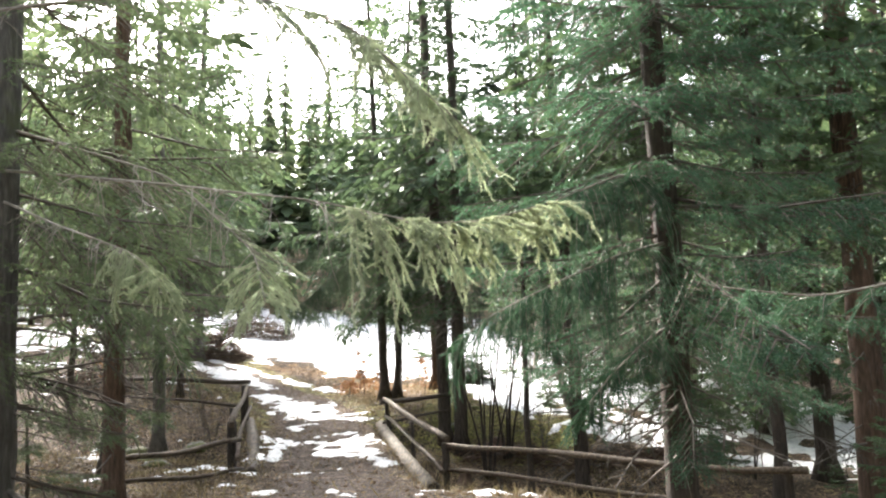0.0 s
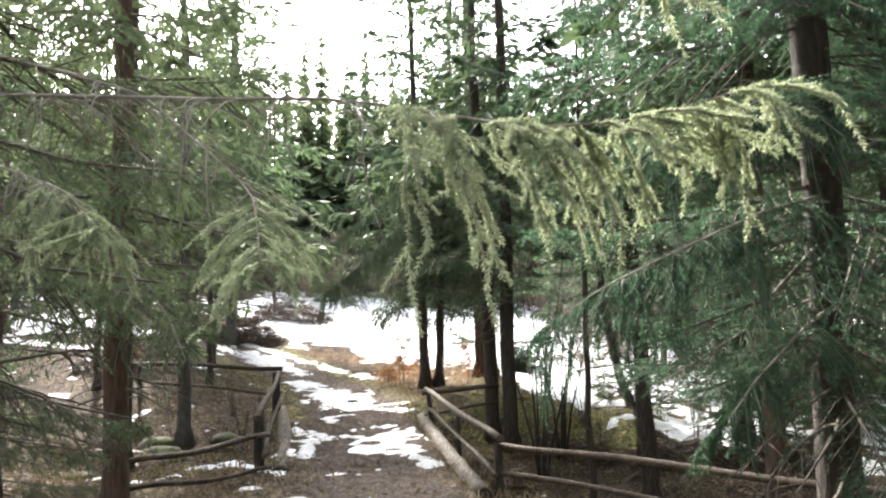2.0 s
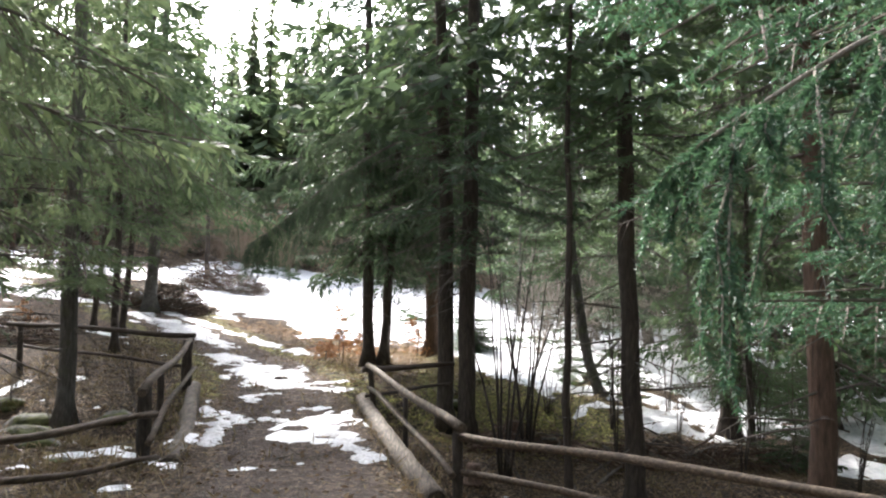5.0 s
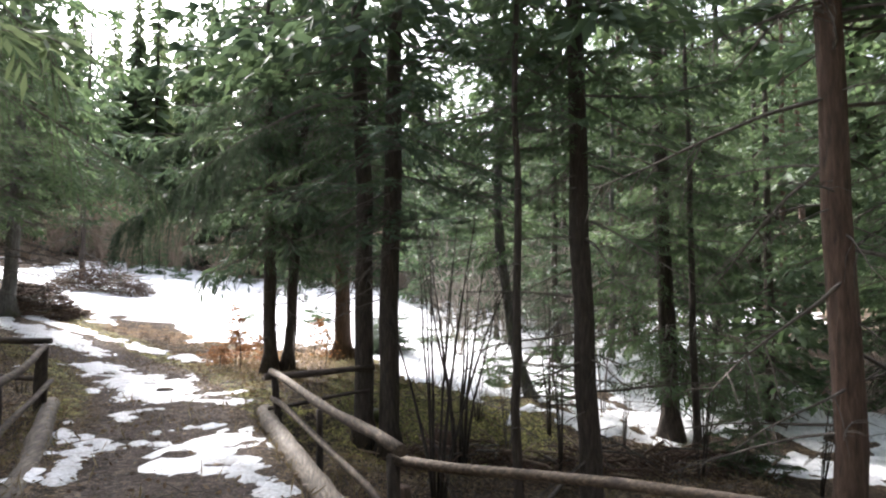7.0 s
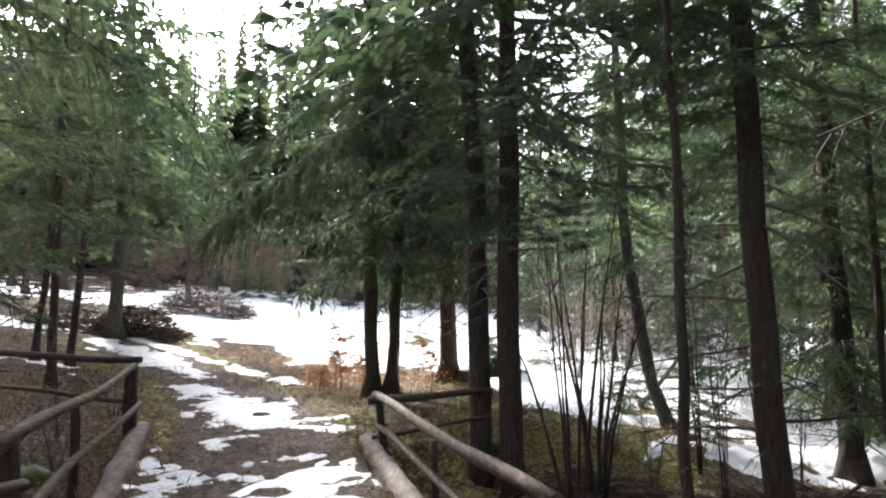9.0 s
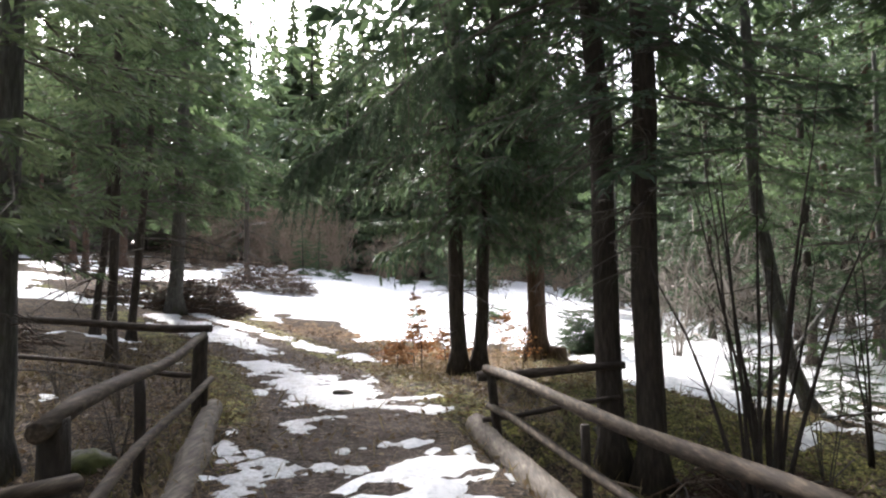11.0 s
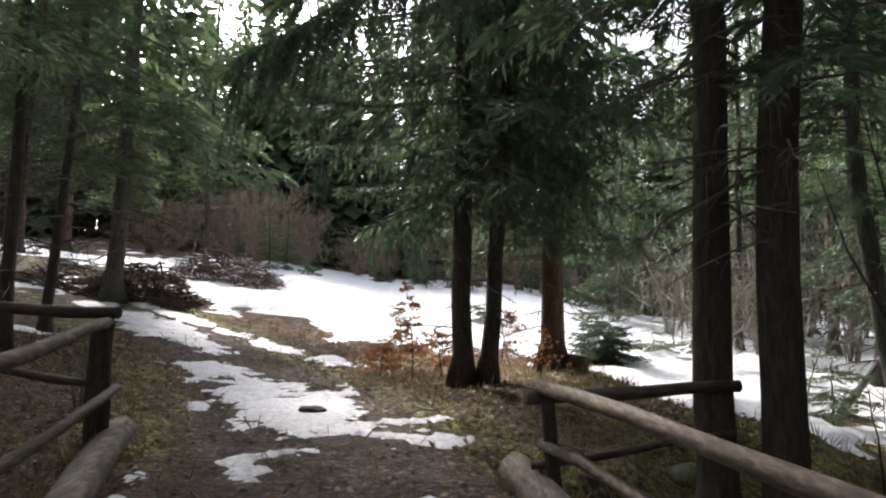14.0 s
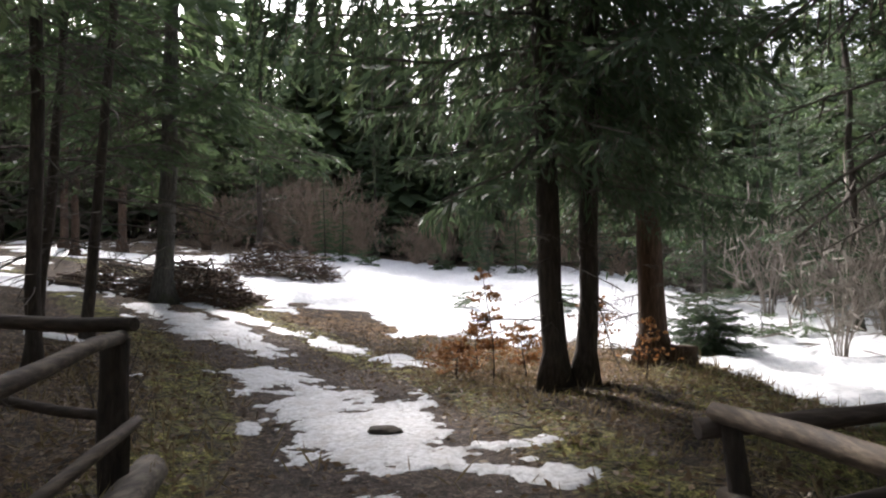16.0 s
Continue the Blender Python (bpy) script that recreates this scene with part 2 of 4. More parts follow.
def tube(points, radii, sides=6, rng=None, rough=0.0, caps=True):
    """Points and quads of a tapered tube along points."""
    pts = np.asarray(points, dtype=float)
    rad = np.asarray(radii, dtype=float)
    d = np.gradient(pts, axis=0)
    d /= np.linalg.norm(d, axis=1)[:, None] + 1e-9
    ref = np.where(np.abs(d[:, 2:3]) > 0.9, np.array([[1.0, 0, 0]]), np.array([[0, 0, 1.0]]))
    u = np.cross(d, ref)
    u /= np.linalg.norm(u, axis=1)[:, None]
    w = np.cross(d, u)
    a = np.linspace(0, 2 * np.pi, sides, endpoint=False)
    r = rad[:, None] * np.ones(sides)[None, :]
    if rng is not None and rough:
        r = r * (1 + rng.normal(0, rough, r.shape))
    v = pts[:, None, :] + r[..., None] * (np.cos(a)[None, :, None] * u[:, None, :] + np.sin(a)[None, :, None] * w[:, None, :])
    n = len(pts)
    i = np.arange(n - 1)[:, None] * sides
    j = np.arange(sides)[None, :]
    k = (j + 1) % sides
    q = np.stack([i + j, i + k, i + sides + k, i + sides + j], axis=-1).reshape(-1, 4)
    v = v.reshape(-1, 3)
    t = None
    if caps:
        v = np.concatenate([v, pts[:1], pts[-1:]])
        c0, c1 = n * sides, n * sides + 1
        jj = np.arange(sides)
        kk = (jj + 1) % sides
        t = np.concatenate([np.stack([kk, jj, np.full(sides, c0)], 1), np.stack([jj + (n - 1) * sides, kk + (n - 1) * sides, np.full(sides, c1)], 1)])
    return v, q, t


def hash_noise(x, y, seed=0):
    """Smooth value noise in -1..1 on arrays."""
    x, y = np.asarray(x, dtype=float), np.asarray(y, dtype=float)
    xi, yi = np.floor(x), np.floor(y)
    fx, fy = x - xi, y - yi
    fx, fy = fx * fx * (3 - 2 * fx), fy * fy * (3 - 2 * fy)

    def h(a, b):
        s = np.sin(a * 127.1 + b * 311.7 + seed * 74.7) * 43758.5453
        return (s - np.floor(s)) * 2 - 1

    return (h(xi, yi) * (1 - fx) + h(xi + 1, yi) * fx) * (1 - fy) + (h(xi, yi + 1) * (1 - fx) + h(xi + 1, yi + 1) * fx) * fy


def fbm(x, y, scale, seed=0, octaves=4):
    s, a = 0.0, 1.0
    for o in range(octaves):
        s = s + a * hash_noise(x * scale * 2**o, y * scale * 2**o, seed + o)
        a *= 0.5
    return s


def sstep(v, a, b):
    f = np.clip((v - a) / (b - a), 0, 1)
    return f * f * (3 - 2 * f)


# ---- the lie of the land ----
PATH_Y = [-30, 0, 5, 9.5, 12.7, 17.6, 20, 23, 26, 29, 33, 45]
PATH_X = [1.0, -0.1, -0.7, -1.5, -2.05, -3.2, -3.9, -5.3, -7.7, -10.6, -15.5, -34]


def path_side(x, y):
    """Distance from the path's middle, across it."""
    xc = np.interp(y, PATH_Y, PATH_X)
    slope = (np.interp(np.asarray(y) + 0.5, PATH_Y, PATH_X) - np.interp(np.asarray(y) - 0.5, PATH_Y, PATH_X))
    return (x - xc) / np.sqrt(1 + slope**2)


def land(x, y):
    """Height of the ground."""
    x, y = np.asarray(x, dtype=float), np.asarray(y, dtype=float)
    z = np.interp(y, [-300, -60, 0, 12.5, 17, 20, 24, 60, 120, 400], [14, 5, 0, -1.2, -1.18, -1.12, -1.08, -0.2, 4, 30])
    z = z + np.clip(-4.8 - x, 0, 28) * (0.03 + 0.1 * sstep(y, 15, 23)) * (1 - 0.5 * sstep(-x, 12, 40))
    z = z + np.clip(y - 25, 0, 50) * 0.064 * sstep(-x, -11, 0)
    z = z - np.clip(x - 0.1, 0, 6.5) * 0.14 * sstep(y, 3, 11) * (1 - 0.8 * sstep(y, 20, 25))
    z = z + np.clip(x - 14, 0, 60) * 0.12
    edge = path_side(x, y)
    z = z - 0.66 * np.maximum(sstep(x, -0.75, 0.0), sstep(edge, 1.15, 1.7) * (1 - sstep(y, 17.0, 18.2)) * sstep(x, -3.2, -2.4)) * sstep(y, 9.8, 12.2) * (1 - sstep(y, 17.6, 19.6)) * (1 - 0.7 * sstep(x, 2, 6))
    side = np.abs(path_side(x, y))
    d = (y - 14.9) + 0.24 * (x + 2.6)
    z = z - 0.55 * np.exp(-((d / 1.25) ** 2)) * sstep(side, 1.55, 2.3) * (1 - sstep(np.abs(x + 2.6), 9, 16))
    off = sstep(side, 1.1, 2.2)
    z = z + off * (0.06 * fbm(x, y, 0.6, 3) + 0.04 * fbm(x, y, 2.1, 9, 2)) + 0.016 * fbm(x, y, 1.7, 5, 3)
    return z


def ground_z(x, y):
    return float(land(x, y))


SNOW_SPOTS = [
    (-5.7, 22.7, -4.7, 21.4, 0.5), (-4.7, 21.4, -3.35, 18.8, 0.72), (-3.2, 18.6, -2.1, 18.3, 0.2),
    (-10.2, 27.8, -7.6, 25.7, 0.55), (-7.6, 25.7, -6.3, 24.6, 0.32), (-8.8, 28.4, -3.8, 24.6, 0.3),
    (-3.45, 13.8, -3.85, 16.0, 0.15), (-3.9, 15.7, -3.2, 15.2, 0.17), (-3.0, 15.4, -2.2, 14.9, 0.16),
    (-1.75, 14.3, -1.15, 12.9, 0.18), (-3.72, 17.0, -3.85, 17.45, 0.14), (-4.4, 16.8, -4.15, 15.9, 0.17), (-2.95, 15.95, -2.5, 16.25, 0.14),
    (-4.9, 19.5, -5.0, 19.9, 0.13), (-1.7, 10.1, -1.6, 9.8, 0.18), (-2.75, 10.2, -2.7, 10.5, 0.14),
    (-6.5, 13.0, -6.3, 13.2, 0.16), (-5.9, 14.2, -5.5, 14.5, 0.22), (-7.4, 14.6, -7.0, 14.4, 0.25),
]
EDGE_X = [-60, -20, -13, -7.8, -4.9, -3.4, -1.0, 0.4, 0.8, 1.3, 2.5, 4, 7, 10, 14, 30]
EDGE_Y = [50, 42, 36, 31.0, 28.6, 26.4, 26.4, 25.4, 23.3, 21.2, 19.8, 18.4, 15.2, 13.4, 12.5, 12]


def snow_field(x, y):
    edge = np.interp(x, EDGE_X, EDGE_Y)
    s = np.clip((y - edge) * 0.6, -1, 1) + (0.75 * fbm(x, y, 0.5, 21, 5) + 0.4 * fbm(x, y, 2.6, 23, 4)) * np.clip(1.3 - (y - edge) * 0.13, 0.18, 1.3)
    right = sstep(x, 0, 3) * (1 - sstep(y, 30, 36))
    s = s - right * (0.1 + 0.3 * (1 - sstep(y, 21, 24)) * (1 - 0.7 * sstep(x, 5, 7)) + 0.95 * np.abs(fbm(x, y, 0.55, 33, 4)) * (1 - 0.5 * sstep(y, 24, 28)))
    s = s - 1.6 * sstep(-x, 11.5, 17)
    s = s - sstep(y, 50, 56) * 2 - sstep(x, 10.5, 14) * 1.6 * (1 - sstep(y, 27, 32)) - sstep(x, 16, 22) * 1.2
    strips = 0.55 * fbm(x * 0.6, y * 1.5, 0.45, 41, 4) - 0.06 - 1.5 * sstep(x, -9.5, -7.5) - 2 * (1 - sstep(y, 20, 24)) - sstep(y, 44, 55)
    return np.maximum(s, strips)


def snow_spots(x, y):
    best = np.full(np.shape(x), -1.0)
    wob = 0.6 * fbm(x, y, 1.7, 51, 4) + 0.55 * fbm(x, y, 5.0, 57, 4) + 0.3 * fbm(x, y, 17.0, 58, 2)
    for x0, y0, x1, y1, r in SNOW_SPOTS:
        dx, dy = x1 - x0, y1 - y0
        u = np.clip(((x - x0) * dx + (y - y0) * dy) / (dx * dx + dy * dy + 1e-9), 0, 1)
        d = np.hypot(x - x0 - u * dx, y - y0 - u * dy)
        best = np.maximum(best, 0.85 - d / r + wob * (0.95 if r > 0.2 else 1.25))
    return best


def grid_axis(stops):
    out = []
    for a, b2, step in stops:
        out.append(np.arange(a, b2, step))
    return np.concatenate(out + [[stops[-1][1]]])


def sheet(xs, ys, zfun):
    X, Y = np.meshgrid(xs, ys)
    Z = zfun(X, Y)
    v = np.stack([X, Y, Z], -1).reshape(-1, 3)
    nx, ny = len(xs), len(ys)
    i = (np.arange(ny - 1)[:, None] * nx + np.arange(nx - 1)[None, :]).ravel()
    return v, np.stack([i, i + 1, i + nx + 1, i + nx], 1)


gx = grid_axis([(-400, -60, 20), (-60, -20, 1.5), (-20, -9, 0.4), (-9, 7, 0.14), (7, 20, 0.4), (20, 60, 1.5), (60, 400, 20)])
gy = grid_axis([(-300, -20, 20), (-20, -2, 0.8), (-2, 28, 0.14), (28, 45, 0.5), (45, 80, 1.5), (80, 400, 20)])
gv, gq = sheet(gx, gy, land)
g_me = smooth(mesh_np("ground", gv, gq))
px, py = gv[:, 0], gv[:, 1]
side = np.abs(path_side(px, py))
path_w = 0.7 * (1 - sstep(side, 0.6, 1.4)) * (1 - 0.5 * sstep(py, 24, 30))
moss_w = 0.85 * sstep(px, -1.5, 0.5) * sstep(py, 15.5, 18) * (1 - sstep(py, 23, 26)) * (1 - sstep(px, 2, 5)) + 0.42 * sstep(side, 0.9, 1.3) * (1 - sstep(side, 1.8, 2.6)) * sstep(py, 16, 18) + 0.22 * sstep(side, 2, 3) * (1 - sstep(py, 14, 17))
leaf_w = 0.8 * np.exp(-(((px + 1.9) / 2.6) ** 2 + ((py - 24.5) / 2.0) ** 2)) + 0.5 * np.exp(-(((px + 6) / 5.0) ** 2 + ((py - 28.5) / 1.8) ** 2)) + 0.3 * np.exp(-(((px - 1) / 2.5) ** 2 + ((py - 20) / 3.0) ** 2))
for key, val in (("path", path_w), ("moss", moss_w), ("leaf", leaf_w)):
    g_me.attributes.new(key, "FLOAT", "POINT").data.foreach_set("value", val.astype(np.float32))
ground = part("ground", g_me, GROUND)
tagged(ground, "brown forest floor with a trodden dirt path and needle litter", "ground", kind="structure")


def snow_sheet(name, xs, ys, mask, lift, label, material):
    X, Y = np.meshgrid(xs, ys)
    S = mask(X, Y)
    v, q = sheet(xs, ys, lambda a, c: land(a, c) + np.clip(S * lift, -0.04, lift) + 0.012 * fbm(a, c, 2.5, 61, 3))
    ok = (S.ravel()[q] > -0.35).any(axis=1)
    q = q[ok]
    used, inv = np.unique(q, return_inverse=True)
    ob = part(name, smooth(mesh_np(name, v[used], inv.reshape(-1, 4))), material)
    return tagged(ob, label, "snow", kind="stuff")


def snow_pieces(xs, ys, mask, lift, label, material):
    """Each patch of snow a thing of its own; crumbs are joined."""
    X, Y = np.meshgrid(xs, ys)
    S = mask(X, Y)
    v, q = sheet(xs, ys, lambda a, c: land(a, c) + np.clip(S * 0.06, -0.03, lift) + 0.006 * fbm(a, c, 6.0, 61, 3) * (S > 0))
    q = q[(S.ravel()[q] > -0.04).any(axis=1)]
    tag = np.arange(len(v))
    while True:
        low = tag[q].min(axis=1)
        nxt = tag.copy()
        np.minimum.at(nxt, q.ravel(), np.repeat(low, 4))
        nxt = nxt[nxt]
        if (nxt == tag).all():
            break
        tag = nxt
    root = tag[q[:, 0]]
    names, count = np.unique(root, return_counts=True)
    crumbs = []
    for r, n in zip(names, count):
        qq = q[root == r]
        if n < 60:
            crumbs.append(qq)
            continue
        used, inv = np.unique(qq, return_inverse=True)
        tagged(part("snow_patch", smooth(mesh_np("snow_patch", v[used], inv.reshape(-1, 4))), material), label, "snow", "snow patches on the path")
    qq = np.concatenate(crumbs)
    used, inv = np.unique(qq, return_inverse=True)
    tagged(part("snow_crumbs", smooth(mesh_np("snow_crumbs", v[used], inv.reshape(-1, 4))), material), "small crumbs of thawing snow on the path", "snow", kind="stuff")


snow_pieces(np.arange(-11, 0.5, 0.035), np.arange(9, 29, 0.035), snow_spots, 0.022, "thawing icy snow patch on the dirt path", ICY)
snow_sheet("snow_field", grid_axis([(-60, -16, 0.7), (-16, 12, 0.12), (12, 40, 0.7)]), grid_axis([(8, 18, 0.2), (18, 32, 0.12), (32, 34, 0.2), (34, 70, 0.5)]), snow_field, 0.12, "white old snow covering the forest clearing", SNOW)

# ---- foliage templates ----


def frond_twiglets(rng, n_side, n_tw, hang, spread=0.4, start=0.1, tuft=0.1):
    """Twiglets of one bough of length 1 along +x: base points, directions and lengths; and the lines of its side twigs."""
    P, D, Ln, lines = [], [], [], []

    def axis(s):
        return np.array([s, 0.05 * math.sin(5 * s), -0.3 * s**1.3 + 0.2 * s**3])

    lines.append(np.array([axis(s) for s in np.linspace(0, 1, 7)]))
    for i in range(n_side):
        for sgn in (-1, 1):
            s = start + (1 - start) * (i + rng.uniform(0.1, 0.9)) / n_side
            base = axis(s)
            l = spread * (1.05 - s) ** 0.7 * rng.uniform(0.55, 1.2) + 0.05
            out = np.array([rng.uniform(0.5, 0.95), sgn * rng.uniform(0.55, 0.95), rng.uniform(-0.16, 0.14)])
            out /= np.linalg.norm(out)
            hg = hang * rng.uniform(0.4, 1.5)
            us = np.linspace(0, 1, 4)
            line = base + l * (us[:, None] * out * (1 - 0.3 * hg * us[:, None]) + np.array([0, 0, -1.0]) * hg * us[:, None] ** 1.8)
            lines.append(line)
            for k in range(n_tw):
                u = (k + rng.uniform(0.2, 1.0)) / n_tw
                j = min(int(u * 3), 2)
                p = line[j] + (line[j + 1] - line[j]) * (u * 3 - j)
                t = line[j + 1] - line[j]
                t = t / (np.linalg.norm(t) + 1e-9)
                lat = np.cross(t, [0, 0, 1.0]) * (1 if k % 2 else -1)
                d = t * 0.85 + lat * rng.uniform(0.45, 1.1) + np.array([0, 0, -rng.uniform(-0.1, 0.5) * (0.25 + hang)]) + rng.normal(0, 0.14, 3)
                P.append(p)
                D.append(d / np.linalg.norm(d))
                Ln.append(tuft * rng.uniform(0.55, 1.3) * (1.15 - 0.4 * u))
    for k in range(6):
        d = np.array([1, rng.uniform(-0.7, 0.7), rng.uniform(-0.3, 0.2)])
        P.append(axis(rng.uniform(0.85, 1.0)))
        D.append(d / np.linalg.norm(d))
        Ln.append(tuft * rng.uniform(0.8, 1.2))
    return np.array(P), np.array(D), np.array(Ln), lines


def kites(P, D, Ln, rng, width):
    """Folded flat sprays, one quad each."""
    r = rng.normal(0, 1, P.shape)
    w = np.cross(D, r)
    w /= np.linalg.norm(w, axis=1)[:, None] + 1e-9
    mid = P + D * (Ln * 0.45)[:, None]
    v = np.stack([P, mid + w * (Ln * width)[:, None], P + D * Ln[:, None], mid - w * (Ln * width)[:, None]], 1).reshape(-1, 3)
    return v, np.arange(len(v)).reshape(-1, 4)


def needles(P, D, Ln, rng, count, length, width):
    """Needle-covered shoots: thin triangles round each twiglet."""
    n = len(P)
    s = np.tile(np.linspace(0.0, 1.0, count), (n, 1)) + rng.uniform(-0.03, 0.03, (n, count))
    base = P[:, None, :] + D[:, None, :] * (s * Ln[:, None])[..., None]
    r = rng.normal(0, 1, (n, count, 3))
    rad = np.cross(np.broadcast_to(D[:, None, :], r.shape), r)
    rad /= np.linalg.norm(rad, axis=2)[..., None] + 1e-9
    way = 0.62 * D[:, None, :] + 0.8 * rad
    ln = length * rng.uniform(0.75, 1.2, (n, count, 1)) * (1.0 - 0.35 * s[..., None] ** 3)
    sidew = np.cross(way, rng.normal(0, 1, (n, count, 3)))
    sidew /= np.linalg.norm(sidew, axis=2)[..., None] + 1e-9
    v = np.stack([base - sidew * width / 2, base + sidew * width / 2, base + way * ln], 2).reshape(-1, 3)
    return v, np.arange(len(v)).reshape(-1, 3)


def stems(lines, r0, r1, sides=3):
    pile = Pile()
    for i, l in enumerate(lines):
        a = (r0 if i == 0 else r1)
        v, q, t = tube(l, np.linspace(a, a * 0.3, len(l)), sides, caps=False)
        pile.add(v, q)
    return np.concatenate(pile.v), np.concatenate(pile.q)


frng = np.random.default_rng(7)


def make_templates(count, n_side, n_tw, hang, width, tuft, fine=0, plain=0):
    out = []
    for _ in range(count):
        P, D, Ln, lines = frond_twiglets(frng, n_side, n_tw, hang * frng.uniform(0.7, 1.2), tuft=tuft)
        if fine:
            v, f = needles(P, D, Ln, frng, fine, width, width * 0.3)
        else:
            v, f = kites(P, D, Ln, frng, width)
        if plain:
            lines = [lines[0][::3]] + [l[::3] for l in lines[1::plain]]
        sv, sq = stems(lines, 0.011, 0.0045)
        out.append((v, f, sv, sq))
    return out


FRONDS_MID = make_templates(6, 13, 9, 0.32, 0.11, 0.09, plain=2)
FRONDS_DROOP = make_templates(6, 13, 9, 0.65, 0.11, 0.09, plain=2)
FRONDS_FAR = make_templates(6, 8, 4, 0.4, 0.18, 0.17, plain=30)
FRONDS_NEAR = make_templates(4, 14, 9, 0.45, 0.017, 0.08, fine=14, plain=1)


def dead_lines(rng):
    lines = [np.array([[s, 0.04 * math.sin(4 * s + 1), -0.12 * s * s] for s in np.linspace(0, 1, 5)])]
    for i in range(9):
        s = rng.uniform(0.2, 0.95)
        sgn = rng.choice([-1, 1])
        b = np.array([s, 0.04 * math.sin(4 * s + 1), -0.12 * s * s])
        l = rng.uniform(0.1, 0.38) * (1.1 - s * 0.6)
        o = np.array([0.6, sgn * 0.7, rng.uniform(-0.55, 0.05)])
        lines.append(np.array([b, b + o * l * 0.5, b + o * l + np.array([0, 0, -0.25 * l])]))
    return lines


DEAD = [stems(dead_lines(frng), 0.012, 0.005) for _ in range(6)]
DEAD_FAR = [stems([l[::2] for l in dead_lines(frng)[:5]], 0.014, 0.007) for _ in range(4)]


def turn_matrix(az, pitch, roll=0.0):
    return np.array(Euler((roll, -pitch, az)).to_matrix())


def place(tpl, M, L, at):
    return (tpl * L) @ M.T + at


def trunk_points(h, lean, bend, rng, n=14):
    s = np.linspace(0, 1, n) ** 1.3
    x = lean[0] * s + bend[0] * np.exp(-s * 9) - bend[0]
    y = lean[1] * s + bend[1] * np.exp(-s * 9) - bend[1]
    w = rng.normal(0, 0.02, (n, 2)) * (s[:, None] > 0)
    return np.stack([x + w[:, 0], y + w[:, 1], s * h], 1)


def spruce(x, y, d, h, crown_from, reach, seed, label, lean=(0, 0), bend=(0, 0), fronds=None, needle=None, bark=None, dead=24, dead_reach=1.3, step=0.5, per=5, name="spruce_tree", group="", sink=0.05, keep=None):
    """A spruce: a tapered trunk with root flare, bare dead boughs below, and a crown of hanging needle sprays above."""
    rng = np.random.default_rng(seed)
    fronds, needle, bark = fronds or FRONDS_MID, needle or NEEDLE, bark or BARK
    t = thing(name, (x, y, ground_z(x, y) - sink), label, "tree", group)
    pts = trunk_points(h, lean, bend, rng, 18)
    s = pts[:, 2] / h
    rad = d / 2 * ((1 - s) ** 0.85 * 0.97 + 0.03) * (1 + 0.75 * np.exp(-pts[:, 2] / 0.16))
    v, q, c = tube(pts, rad, 12, rng, 0.035)
    pile = Pile()
    pile.add(v, q, c)
    part("trunk", smooth(pile.mesh("trunk")), bark, t)

    def at(z):
        return np.array([np.interp(z, pts[:, 2], pts[:, 0]), np.interp(z, pts[:, 2], pts[:, 1]), z])

    twigs, crown = Pile(), Pile()
    for _ in range(dead):
        z = rng.uniform(0.12 * crown_from + 0.5, crown_from * 1.05 + 0.6)
        dset = DEAD_FAR if fronds is FRONDS_FAR else DEAD
        sv, sq = dset[rng.integers(len(dset))]
        L = dead_reach * rng.uniform(0.35, 1.15)
        az = rng.uniform(0, 2 * np.pi)
        if keep is not None and not keep(az, z):
            continue
        twigs.add(place(sv, turn_matrix(az, rng.uniform(-0.45, 0.2), rng.uniform(-1, 1)), L, at(z)), sq)
    z = crown_from
    while z < h - 0.3:
        f = (h - z) / max(h - crown_from, 0.1)
        ramp_in = min(1.0, 0.55 + (z - crown_from) / 2.5)
        n = max(3, int(round(per * (0.5 + 0.5 * f) * rng.uniform(0.7, 1.2))))
        a0 = rng.uniform(0, 6.28)
        for k in range(n):
            az = a0 + 2 * np.pi * k / n + rng.normal(0, 0.25)
            L = (0.9 * reach * f**0.75 * ramp_in * (0.8 if z > 9 else 1.0) + 0.25) * rng.uniform(0.6, 1.15)
            zz = z + rng.uniform(-0.2, 0.2)
            if keep is not None and not keep(az, zz):
                continue
            src = FRONDS_FAR if zz > 6.6 else FRONDS_MID if fronds is FRONDS_NEAR and zz > 5.4 else fronds
            cv, cf, sv, sq = src[rng.integers(len(src))]
            M = turn_matrix(az, rng.uniform(-0.35, 0.0) + 0.45 * (1 - f), rng.uniform(-0.3, 0.3))
            if cf.shape[1] == 4:
                crown.add(place(cv, M, L, at(zz)), cf)
            else:
                crown.add(place(cv, M, L, at(zz)), None, cf)
            twigs.add(place(sv, M, L, at(zz)), sq)
        z += step * (0.8 + 0.5 * (1 - f)) * rng.uniform(0.8, 1.2) * (1.25 if z > 9 else 1.0)
    if twigs.n:
        tagged(part("branchwork", twigs.mesh("branchwork"), TWIG, t), kind="stuff")
    if crown.n:
        tagged(part("crown", crown.mesh("crown"), needle, t), kind="stuff")
    return t


SPRUCE = "tall spruce with a bare dark trunk and drooping green boughs"
